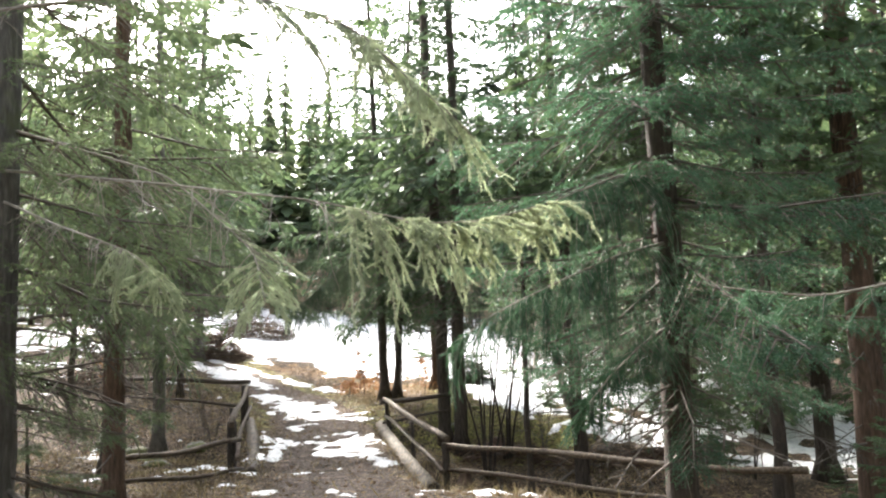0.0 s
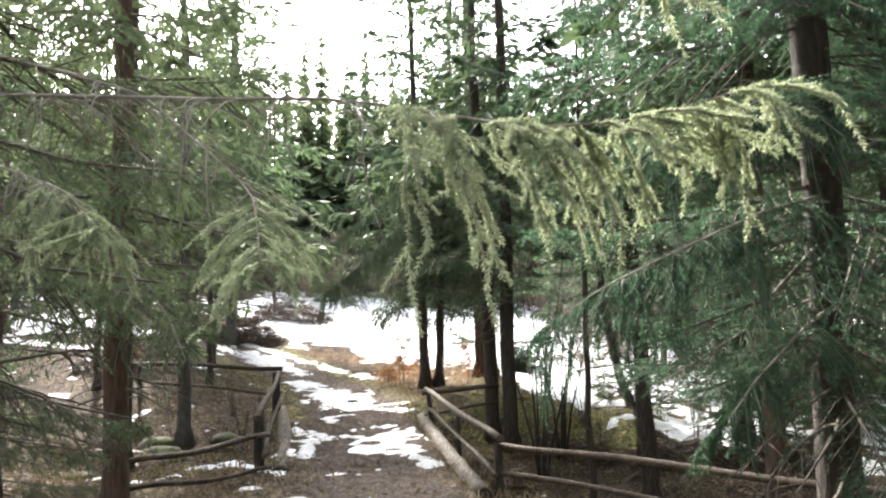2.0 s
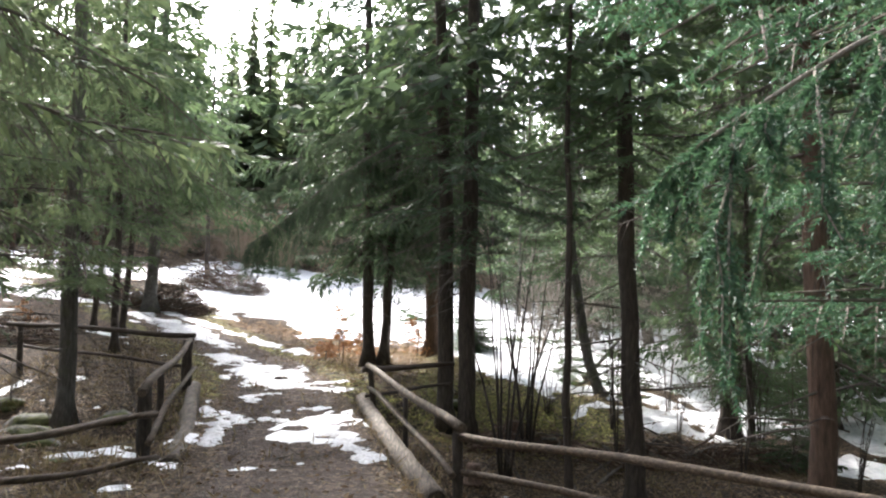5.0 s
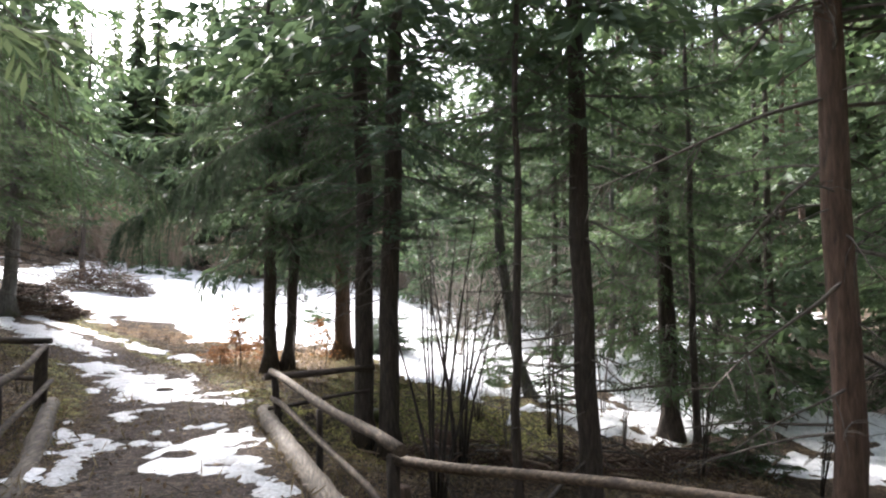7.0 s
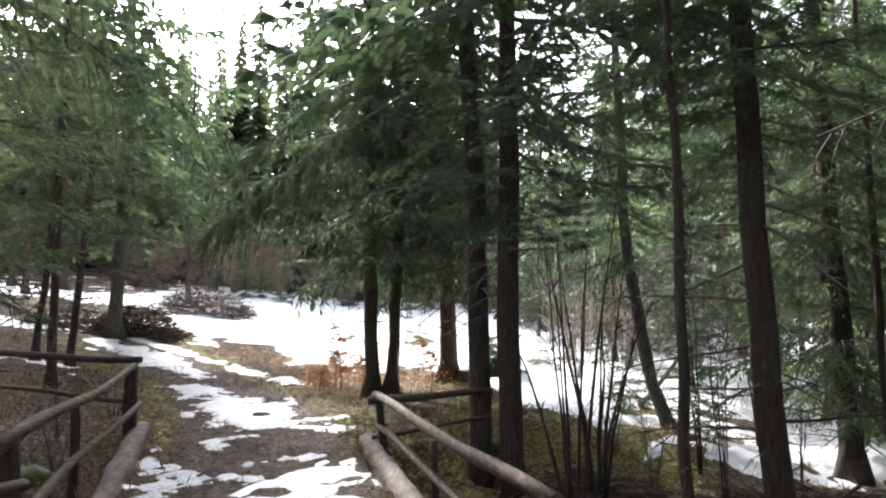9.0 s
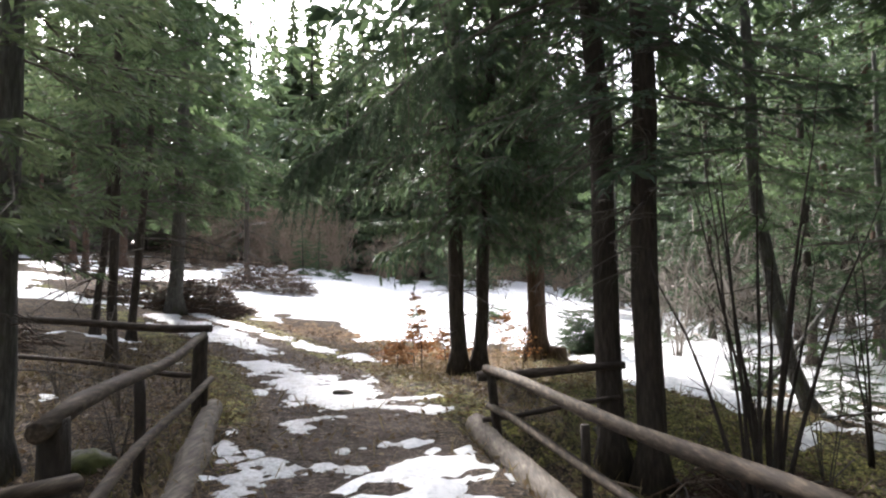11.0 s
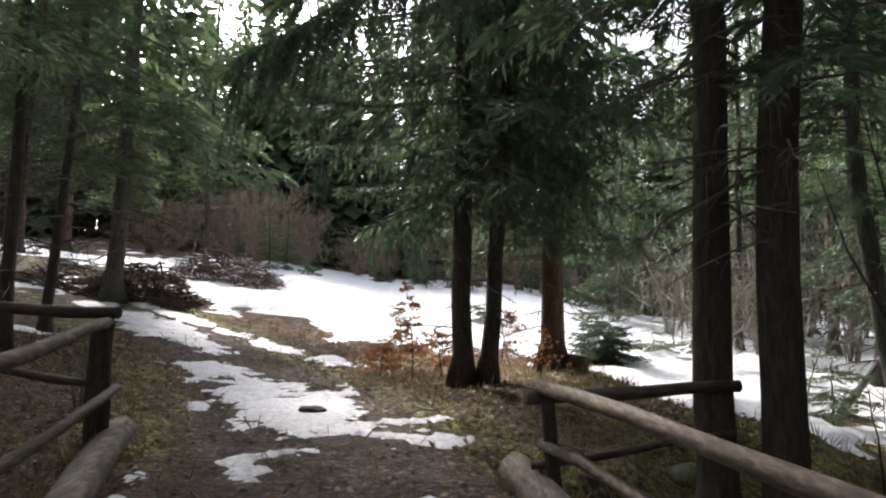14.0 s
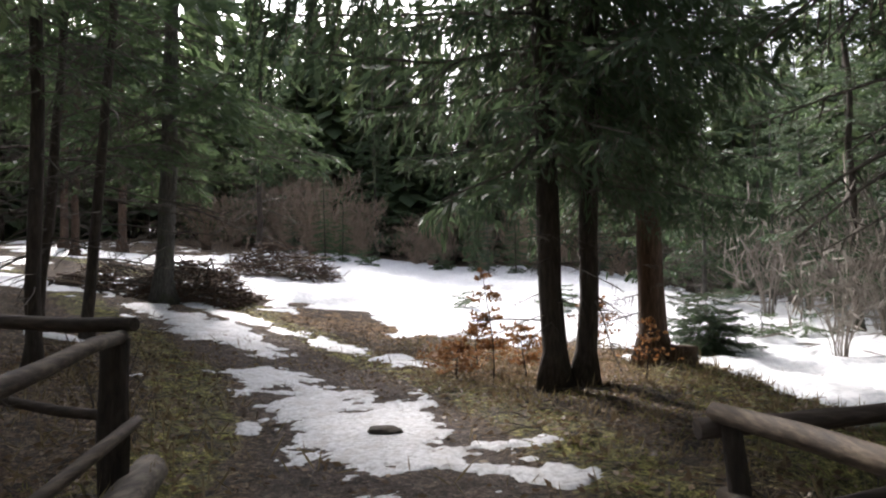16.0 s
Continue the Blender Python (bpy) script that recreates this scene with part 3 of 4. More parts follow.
# trees that stand round the footbridge
spruce(-1.93, 21.97, 0.3, 20, 2.9, 3.2, 11, "slim spruce trunk of a close pair beside the path", lean=(-0.3, 0.4), dead=30, fronds=FRONDS_DROOP, needle=NEEDLE_DARK)
spruce(-1.56, 22.1, 0.26, 18, 3.6, 2.3, 12, "leaning spruce trunk of a close pair beside the path", lean=(1.1, 0.3), dead=26, fronds=FRONDS_DROOP)
spruce(-0.26, 24.12, 0.42, 22, 2.7, 3.2, 13, "stout reddish spruce with a flared root beside dry leaves", lean=(-0.3, 0), bark=BARK_RED, needle=NEEDLE_DARK, fronds=FRONDS_DROOP)
spruce(0.0, 17.5, 0.33, 21, 5.4, 2.5, 14, "dark spruce trunk of a tall pair behind the rail", lean=(-0.5, 0.2), dead=40, dead_reach=1.6, per=3, step=0.6, keep=lambda az, z: z > 2.6)
spruce(0.34, 17.15, 0.34, 22, 4.2, 2.9, 15, "dark spruce trunk of a tall pair behind the rail", lean=(0.2, 0.1), dead=40, dead_reach=1.6, needle=NEEDLE_DARK, per=3, step=0.6, keep=lambda az, z: z > 2.6)
spruce(1.62, 14.1, 0.13, 13, 5.5, 1.0, 16, "thin straight young spruce with few boughs", lean=(0.1, 0), dead=18, dead_reach=0.8)
spruce(3.9, 20.6, 0.26, 17, 3.6, 2.2, 17, "spruce with a trunk curved at its foot", lean=(-0.1, 0.2), bend=(0.85, 0), bark=BARK_GREY, sink=0.2)
spruce(2.78, 14.6, 0.32, 20, 5.2, 2.3, 18, SPRUCE, lean=(-0.5, 0.1), dead=34, dead_reach=1.7)
spruce(5.97, 18.5, 0.36, 21, 1.2, 2.1, 19, "spruce clothed with green boughs almost to the ground", lean=(-0.4, 0.2), fronds=FRONDS_DROOP)
spruce(6.0, 17.6, 0.14, 14, 4.0, 1.1, 20, "thin spruce with bare lower boughs", lean=(-0.1, 0))
spruce(3.6, 10.95, 0.27, 21, 6.0, 2.5, 21, "stout spruce trunk with dead lower boughs", lean=(-0.3, 0.2), bark=BARK_RED, dead=44, dead_reach=1.9)
spruce(4.9, 10.4, 0.2, 18, 5.0, 1.9, 22, SPRUCE, dead=34)
spruce(6.2, 10.2, 0.46, 21, 4.5, 2.6, 46, "stout spruce trunk with dead lower boughs", dead=40, bark=BARK_RED)
spruce(8.1, 15.0, 0.42, 21, 3.0, 2.6, 47, SPRUCE, dead=34)
spruce(-9.91, 23.91, 0.17, 16, 6.4, 1.7, 23, "thin leaning spruce with bare lower trunk beside the path", lean=(1.2, 0), dead=70, dead_reach=1.9)
spruce(-9.1, 23.91, 0.18, 16, 6.0, 1.7, 24, "thin leaning spruce with bare lower trunk beside the path", lean=(1.0, 0.2), dead=70, dead_reach=1.9)
spruce(-10.27, 28.82, 0.42, 23, 3.4, 4.2, 25, "grey barked spruce beside a heap of brushwood", lean=(0.5, 0), bark=BARK_GREY, dead=50, dead_reach=2.0, per=5, step=0.46)
spruce(-4.31, 8.95, 0.27, 19, 2.6, 2.3, 26, "slim reddish spruce standing beside the path", lean=(0.4, 0), bark=BARK_RED, needle=NEEDLE_HAZY, fronds=FRONDS_DROOP, dead=44, per=3, step=0.55)
spruce(-6.26, 12.87, 0.24, 19, 2.8, 2.3, 27, SPRUCE, lean=(0.3, 0.2), needle=NEEDLE_HAZY, fronds=FRONDS_DROOP, dead=34, per=3, step=0.55)
spruce(-6.76, 16.4, 0.3, 20, 2.8, 2.5, 28, "spruce with grey hanging twigs and green boughs", bark=BARK_GREY, needle=NEEDLE_HAZY, per=4)
spruce(-8.1, 21.2, 0.18, 17, 3.6, 1.8, 48, SPRUCE)
# POST bark here: the foliage's shade on this trunk, put in as darker colour
spruce(2.1, 6.35, 0.28, 19, 1.75, 2.0, 29, "dense green spruce with boughs hanging beside the path", fronds=FRONDS_NEAR, needle=NEEDLE_BLUE, bark=POST, dead=22, step=0.36, per=8, keep=lambda az, z: z > 4.4 or math.sin(az) < 0.25)
spruce(-3.5, 5.4, 0.3, 18, 1.5, 2.0, 30, "grey spruce with drooping boughs over the path", fronds=FRONDS_NEAR, needle=NEEDLE_HAZY, bark=BARK_GREY, dead=44, dead_reach=1.6, step=0.6, per=4)

for i, (x, y, h, cf, dd) in enumerate(((5.6, 24.2, 15, 1.6, 0.2), (8.0, 22.4, 18, 2.2, 0.26), (5.0, 28.5, 13, 0.8, 0.18), (9.0, 26.5, 17, 1.5, 0.25))):
    spruce(x, y, dd, h, cf, 2.0, 120 + i, "green spruce behind the snowy hollow", dead=16, per=4, needle=NEEDLE if i % 2 else NEEDLE_DARK)

# ---- the wood further off: a few trees, repeated ----
wood = []
for i, (h, cf, rc, dd, nd, bk) in enumerate([(19, 6.0, 2.3, 0.27, NEEDLE, BARK), (16, 5.0, 2.0, 0.2, NEEDLE_DARK, BARK), (21, 7.0, 2.5, 0.3, NEEDLE, BARK_RED), (14, 1.6, 2.2, 0.2, NEEDLE_DARK, BARK_GREY), (18, 1.2, 3.0, 0.3, NEEDLE, BARK)]):
    wood.append(spruce(30 + 4 * i, 60, dd, h, cf, rc, 60 + i, ["tall dark spruce in the dense wood", "thin spruce with bare lower trunk in the wood", "tall reddish spruce in the wood", "young spruce with drooping boughs in the wood", "broad spruce green to the ground at the wood's edge"][i], fronds=FRONDS_FAR, needle=nd, bark=bk, dead=44, dead_reach=1.8, step=0.62, per=4, lean=(0.3, 0.2), group="spruces of the wood"))
wrng = np.random.default_rng(5)
KEEP_OFF = [(-1.9, 22, 2.0), (0.2, 17.3, 1.8), (3.6, 11, 1.4), (-9.5, 24, 1.5), (-10.3, 28.8, 2), (3.9, 20.5, 1.5), (6, 18.3, 1.5), (2.8, 14.6, 1.2), (-4.3, 9, 1.4), (-6.3, 12.9, 1.2), (2.1, 6.4, 1.8), (-3.5, 5.4, 1.6), (-6.8, 16.4, 1.2), (6.2, 10.2, 1.3), (8.1, 15, 1.4)]


def clear_of_path(x, y):
    if abs(float(path_side(x, y))) < (2.6 if y < 12 else 3.4) and y < 34:
        return False
    if -4.6 < x < 2.3 and y < 9:
        return False
    return all((x - a) ** 2 + (y - c) ** 2 > r * r for a, c, r in KEEP_OFF)


def scatter(count, xr, yr, kinds, sep, size=(0.8, 1.2), test=None):
    done = 0
    for _ in range(count * 12):
        if done >= count:
            break
        x, y = wrng.uniform(*xr), wrng.uniform(*yr)
        if not clear_of_path(x, y) or (test and not test(x, y)):
            continue
        if any((x - a) ** 2 + (y - c) ** 2 < sep * sep for a, c in planted):
            continue
        planted.append((x, y))
        k = wood[kinds[wrng.integers(len(kinds))]]
        sz = wrng.uniform(*size)
        copy_thing(k, Matrix.Translation((x, y, ground_z(x, y) - 0.06)) @ Matrix.Rotation(wrng.uniform(0, 6.28), 4, "Z") @ Matrix.Diagonal((sz, sz, sz * wrng.uniform(0.9, 1.1), 1)))
        done += 1


planted = []
scatter(11, (-20, -8.2), (9, 22), (0, 1, 1, 2), 1.5)
scatter(17, (-32, -11.5), (22, 46), (0, 1, 2, 1, 2), 1.6)
scatter(7, (8, 18), (3, 14), (0, 1, 2, 3), 1.8)
scatter(5, (7.5, 13), (19, 25), (3, 4, 3), 1.6, (0.6, 0.95))
scatter(9, (10, 22), (15, 34), (0, 1, 2, 3, 4), 2.2)
scatter(9, (3.0, 14), (31, 42), (4, 3, 4), 2.0, (0.6, 0.95))
scatter(9, (-20, 16), (50, 58), (4, 0, 4, 3), 1.8, (0.8, 1.08))
scatter(16, (-13, 12), (42, 52), (4, 3), 1.2, (0.14, 0.4))
scatter(4, (7, 14), (28, 34), (0, 2), 1.8, (0.9, 1.1))
scatter(5, (-16, 16), (-16, -4), (0, 1, 3, 4), 2.5)

# ---- the woods that close the view: many trees of hanging boughs in tiers ----


def tier_tree(rng, x, y, h, reach, low):
    """Points and quads of one distant spruce: tiers of drooping pointed boughs."""
    zb = ground_z(x, y)
    n_t = int(h / 0.95)
    V = []
    for i in range(n_t):
        f = i / n_t
        z = zb + low + (h - low) * f
        R = (reach * (1 - f) ** 0.8 + 0.15) * rng.uniform(0.8, 1.15)
        m = 15
        a = np.linspace(0, 2 * np.pi, m, endpoint=False) + rng.uniform(0, 6) + rng.normal(0, 0.12, m)
        r = R * rng.uniform(0.55, 1.2, m)
        wd = 0.22 * R + 0.08
        c, sn = np.cos(a), np.sin(a)
        dz = rng.uniform(0.1, 0.7, m) * R
        z = z + rng.uniform(-0.55, 0.55, m)
        b0 = np.stack([x + 0.05 * c, y + 0.05 * sn, z], 1)
        l = np.stack([x + 0.6 * r * c - wd * sn, y + 0.6 * r * sn + wd * c, z - 0.45 * dz - 0.3 * wd], 1)
        t = np.stack([x + r * c, y + r * sn, z - dz], 1)
        k = np.stack([x + 0.6 * r * c + wd * sn, y + 0.6 * r * sn - wd * c, z - 0.45 * dz - 0.3 * wd], 1)
        V.append(np.stack([b0, l, t, k], 1).reshape(-1, 3))
    v = np.concatenate(V)
    return v, np.arange(len(v)).reshape(-1, 4)


far, far_stem = Pile(), Pile()


def far_tree(x, y):
    h = wrng.uniform(16, 24)
    v, q = tier_tree(wrng, x, y, h, wrng.uniform(1.7, 2.7), wrng.uniform(0.3, 3.5))
    far.add(v, q)
    zb = ground_z(x, y)
    v, q, c = tube([[x, y, zb - 0.3], [x, y, zb + h]], [0.2, 0.03], 5)
    far_stem.add(v, q, c)


for row, yy in enumerate((60, 64, 68, 73)):
    for x in np.arange(-46 + row, 38, 1.9):
        far_tree(x + wrng.normal(0, 0.6), yy + wrng.normal(0, 1.0))
for row in range(3):
    for yy in np.arange(-14 + row, 58, 2.2):
        far_tree(-33 - 3.5 * row + wrng.normal(0, 0.8), yy + wrng.normal(0, 0.6))
        far_tree(24 + 3.5 * row + wrng.normal(0, 0.8), yy + wrng.normal(0, 0.6))
for x in np.arange(-30, 24, 2.4):
    far_tree(x, -18 + wrng.normal(0, 1.0))
woods = thing("far_woods", (0, 0, 0), "dark spruce woods closing the view in the distance", "woods", kind="stuff")
# distant haze is painted in by the lighter needle colour
tagged(part("crown", far.mesh("crown"), NEEDLE_HAZY, woods), kind="stuff")
tagged(part("trunk", far_stem.mesh("trunk"), BARK, woods), kind="stuff")

# ---- the footbridge: edge logs, posts and rails ----


def pole(name, a, c, r, material, parent, seed, taper=0.85, sag=0.0, n=9, sides=9, end_mat=None):
    rng = np.random.default_rng(seed)
    a, c = np.array(a, dtype=float), np.array(c, dtype=float)
    s = np.linspace(0, 1, n)
    pts = a + (c - a) * s[:, None]
    side_way = np.cross(c - a, [0, 0, 1.0])
    side_way = side_way / (np.linalg.norm(side_way) + 1e-6)
    L = np.linalg.norm(c - a)
    pts[:, 2] += -sag * np.sin(np.pi * s) + 0.006 * L * np.sin(7 * s + seed) * (s > 0) * (s < 1)
    pts += side_way * (0.008 * L * np.sin(5 * s + 2 * seed))[:, None]
    rad = r * (1 + (taper - 1) * s) * (1 + rng.normal(0, 0.05, n))
    pts = np.concatenate([pts[:1] - (pts[1:2] - pts[:1]) * 0.002, pts, pts[-1:] + (pts[-1:] - pts[-2:-1]) * 0.002])
    rad = np.concatenate([rad[:1] * 0.86, rad, rad[-1:] * 0.86])
    v, q, t = tube(pts, rad, sides, rng, 0.04)
    org = np.array(parent.location) if parent is not None else np.zeros(3)
    pile = Pile()
    pile.add(v - org, q, t)
    me = smooth(pile.mesh(name))
    me.materials.append(material)
    if end_mat is not None:
        me.materials.append(end_mat)
        idx = np.zeros(len(me.polygons), dtype=np.int32)
        idx[len(q):] = 1
        me.polygons.foreach_set("material_index", idx)
    return part(name, me, material, parent)


def gz(x, y, up=0.0):
    return (x, y, ground_z(x, y) + up)


LF, LN = (-5.15, 17.79), (-3.93, 12.78)
RF, RN = (-1.47, 17.05), (-0.02, 12.4)
left_log = thing("edge_log", (-4.2, 15.2, -1.15), "thick grey debarked log edging the footbridge", "log", "edge logs")
pole("log", (-3.58, 12.75, -1.31), (-5.08, 18.25, -1.1), 0.165, LOG, left_log, 3, 0.78, n=18, sides=16, end_mat=LOG_END)
right_log = thing("edge_log", (-1.1, 15, -1.3), "thick grey debarked log edging the footbridge", "log", "edge logs")
pole("log", (-0.32, 12.35, -1.56), (-1.66, 17.5, -1.2), 0.155, LOG, right_log, 4, 0.85, n=18, sides=16, end_mat=LOG_END)

fence_l = thing("fence", (-5.0, 15.2, -1.2), "rough fence of weathered grey poles along the footbridge", "fence", "bridge fences")
pole("post", gz(LF[0], LF[1], -0.3), (LF[0] + 0.02, LF[1], -0.12), 0.1, POST, fence_l, 5, 0.95)
pole("post", gz(LN[0], LN[1], -0.35), (LN[0], LN[1], -0.3), 0.085, POST, fence_l, 6, 0.95)
pole("post", gz(-4.75, 15.4, -0.3), (-4.72, 15.35, -0.38), 0.055, POST, fence_l, 7)
pole("rail", (LF[0] + 0.05, LF[1] + 0.0, -0.11), (LN[0] + 0.1, LN[1] - 0.25, -0.33), 0.05, RAIL, fence_l, 8, 1.1)
pole("rail", (LF[0] + 0.13, LF[1] + 0.0, -0.66), (LN[0] + 0.14, LN[1] - 0.3, -0.92), 0.04, RAIL, fence_l, 9, 1.05)
pole("rail", (LF[0] + 0.14, LF[1] - 0.03, -0.03), (-9.2, 18.7, 0.12), 0.055, RAIL_DARK, fence_l, 10, 0.85)
pole("rail", (LF[0] + 0.08, LF[1] + 0.02, -0.64), (-9.0, 18.8, -0.34), 0.036, RAIL_DARK, fence_l, 11, 0.8)
pole("post", gz(-8.9, 18.7, -0.3), (-8.9, 18.65, 0.16), 0.06, POST, fence_l, 12)
pole("rail", (-3.75, 12.72, -0.62), (-4.24, 9.05, -0.2), 0.042, RAIL, fence_l, 13, 0.85, 0.03)
pole("rail", (-3.7, 12.65, -1.13), (-4.22, 9.0, -0.5), 0.036, RAIL, fence_l, 14, 0.85, 0.02)

fence_r = thing("fence", (-0.7, 15, -1.4), "rough fence of weathered grey poles along the footbridge", "fence", "bridge fences")
pole("post", gz(RF[0] + 0.15, RF[1], -0.3), (RF[0], RF[1], -0.53), 0.055, POST, fence_r, 16, 0.95)
pole("post", gz(RN[0], RN[1], -0.35), (RN[0] - 0.02, RN[1], -0.76), 0.07, POST, fence_r, 17, 0.95)
pole("post", gz(-0.72, 15.0, -0.3), (-0.75, 15.0, -0.75), 0.045, POST, fence_r, 18)
pole("rail", (RF[0] - 0.04, RF[1] + 0.06, -0.5), (RN[0] - 0.02, RN[1] - 0.4, -0.62), 0.055, RAIL, fence_r, 19, 1.1)
pole("rail", (RF[0], RF[1] + 0.08, -0.92), (RN[0] - 0.05, RN[1] - 0.2, -1.2), 0.042, RAIL, fence_r, 20, 1.05)
pole("rail", (RF[0] - 0.15, RF[1] + 0.02, -0.58), (0.12, 17.42, -0.5), 0.055, RAIL_DARK, fence_r, 21, 0.9)
pole("rail", (RF[0] - 0.1, RF[1] + 0.06, -1.08), (0.05, 17.34, -0.86), 0.034, RAIL_DARK, fence_r, 22, 0.8)
pole("rail", (RN[0] - 0.08, RN[1] + 0.02, -0.8), (4.2, 8.2, -0.45), 0.05, RAIL_X, fence_r, 24, 0.9, 0.03)
pole("rail", (RN[0] - 0.08, RN[1] + 0.06, -1.22), (4.1, 8.3, -0.95), 0.04, RAIL_X, fence_r, 25, 0.9)
pole("post", gz(4.05, 8.38, -0.3), (4.05, 8.38, -0.4), 0.055, POST, fence_r, 26)

# ---- single boughs that hang into the way ----


def bough(label, stem, r, live_from, n_live, n_dead, seed, needle, twig=(0.25, 0.5), hang=0.8, fine=26, needle_len=0.015, shoot=0.085, twig_mat=None, n_sh=9, name="spruce_bough"):
    """One bough: a bare stem with hanging dead twigs, and needle-covered shoots towards its tip."""
    rng = np.random.default_rng(seed)
    stem = np.array(stem, dtype=float)
    t = thing(name, tuple(stem[0]), label, "branch")
    stem = stem - stem[0]
    sl = np.concatenate([[0], np.cumsum(np.linalg.norm(np.diff(stem, axis=0), axis=1))])
    u = np.linspace(0, sl[-1], 22)
    line = np.stack([np.interp(u, sl, stem[:, k]) for k in range(3)], 1)
    line[1:-1] = (line[:-2] + line[1:-1] * 2 + line[2:]) / 4
    v, q, c = tube(line, np.linspace(r, r * 0.22, 22), 7, rng, 0.05)
    p0 = Pile()
    p0.add(v, q, c)
    part("stem", smooth(p0.mesh("stem")), twig_mat or TWIG_PALE, t)

    def on(s):
        f = s * 21
        i = min(int(f), 20)
        return line[i] + (line[i + 1] - line[i]) * (f - i), line[i + 1] - line[i]

    twigs, P, D, Ln = Pile(), [], [], []
    for i in range(n_live + n_dead):
        alive = i < n_live
        s = rng.uniform(live_from, 1.0) if alive else rng.uniform(0.08, live_from + 0.1)
        b, way = on(s)
        way = way / np.linalg.norm(way)
        lat = np.cross(way, [0, 0, 1.0])
        lat /= np.linalg.norm(lat) + 1e-9
        l = rng.uniform(*twig) * (1.15 - 0.6 * (s - live_from) / (1 - live_from + 1e-6) if alive else 0.9)
        out = way * rng.uniform(0.2, 0.8) + lat * rng.choice([-1, 1]) * rng.uniform(0.3, 0.9)
        out /= np.linalg.norm(out)
        hg = hang * rng.uniform(0.35, 1.5)
        us = np.linspace(0, 1, 6)[:, None]
        tl = b + l * (us * out * (1 - 0.3 * hg * us) + np.array([0, 0, -1.0]) * hg * us**1.5) + rng.normal(0, 0.01, (6, 3)) * us
        v, q, c = tube(tl, np.linspace(0.0045, 0.0018, 6), 4, caps=False)
        twigs.add(v, q)
        for k in range(n_sh if alive else 5):
            f = (k + rng.uniform(0.1, 1)) / (n_sh if alive else 5) * 5
            j = min(int(f), 4)
            pb = tl[j] + (tl[j + 1] - tl[j]) * (f - j)
            tw = tl[j + 1] - tl[j]
            tw /= np.linalg.norm(tw) + 1e-9
            sd = np.cross(tw, [0, 0, 1.0]) * rng.choice([-1, 1])
            d = tw * 0.9 + sd * rng.uniform(0.4, 1.0) + rng.normal(0, 0.2, 3) + np.array([0, 0, -0.25 * hang])
            d /= np.linalg.norm(d)
            if alive:
                P.append(pb), D.append(d), Ln.append(shoot * rng.uniform(0.6, 1.3))
            else:
                e = pb + d * l * rng.uniform(0.12, 0.4)
                v, q, c = tube([pb, (pb + e) / 2 + rng.normal(0, 0.012, 3), e], [0.0025, 0.0018, 0.001], 3, caps=False)
                twigs.add(v, q)
        if alive:
            for f in np.linspace(0.15, 0.95, 6):
                j = min(int(f * 5), 4)
                tw = tl[j + 1] - tl[j]
                P.append(tl[j]), D.append(tw / (np.linalg.norm(tw) + 1e-9)), Ln.append(np.linalg.norm(tw) * 1.1)
    tagged(part("twig", twigs.mesh("twig"), twig_mat or TWIG_PALE, t, "bare grey twigs hanging down"), kind="stuff")
    if P:
        P, D, Ln = np.array(P), np.array(D), np.array(Ln)
        nv, nf2 = needles(P, D, Ln, rng, fine, needle_len, needle_len * 0.26)
        p1 = Pile()
        p1.add(nv, None, nf2)
        tagged(part("needles", p1.mesh("needles"), needle, t), kind="stuff")
    return t


# the palest needles here carry the sun's glare in their colour
bough("long spruce bough, painted pale by glare, reaching across the path", [(-3.4, 5.3, 2.75), (-2.5, 4.9, 2.58), (-1.66, 4.5, 2.41), (-1.19, 4.2, 2.29), (-0.73, 3.9, 2.19), (-0.35, 3.75, 2.07), (-0.05, 3.68, 1.99), (0.2, 3.64, 1.98), (0.4, 3.62, 2.03), (0.59, 3.62, 2.08)], 0.013, 0.73, 40, 36, 101, NEEDLE_GLARE, (0.3, 0.6), 0.68, 90, 0.019, 0.12, n_sh=8)
bough("green bough hanging from a trunk beside the path", [(-4.3, 8.95, 2.0), (-3.7, 8.3, 1.8), (-3.1, 7.7, 1.4), (-2.8, 7.4, 1.0)], 0.018, 0.2, 40, 10, 113, NEEDLE, (0.35, 0.75), 0.95, 20, 0.02, 0.12, n_sh=11)
bough("drooping bough with dry brown shoots", [(-3.4, 5.3, 2.5), (-2.6, 4.6, 2.2), (-1.9, 4.2, 1.95), (-1.62, 3.96, 1.75)], 0.012, 0.72, 16, 20, 102, NEEDLE_GLARE, (0.18, 0.36), 0.7, 70, 0.018, 0.11, n_sh=7)
bough("drooping bough with dry brown shoots", [(-3.4, 5.4, 3.1), (-2.0, 5.0, 2.6), (-1.2, 4.4, 1.95), (-0.98, 3.8, 1.6)], 0.012, 0.74, 18, 22, 103, NEEDLE_GLARE, (0.2, 0.4), 0.6, 70, 0.018, 0.11, n_sh=7)
bough("high spruce bough, painted pale by glare, arching over the path", [(-3.3, 4.6, 3.7), (-1.2, 3.6, 3.35), (-0.34, 3.2, 2.9), (-0.18, 3.1, 2.62), (0.02, 3.05, 2.48), (0.17, 3.0, 2.28)], 0.012, 0.55, 34, 14, 104, NEEDLE_GLARE, (0.26, 0.55), 0.5, 70, 0.018, 0.12, n_sh=9)
bough("wide blue-green spruce bough hanging beside the path", [(2.1, 6.3, 2.1), (1.5, 5.8, 1.95), (0.9, 5.45, 1.72), (0.4, 5.36, 1.5), (0.1, 5.33, 1.3)], 0.018, 0.1, 84, 0, 105, NEEDLE_BLUE, (0.32, 0.66), 0.95, 50, 0.019, 0.12, n_sh=11)
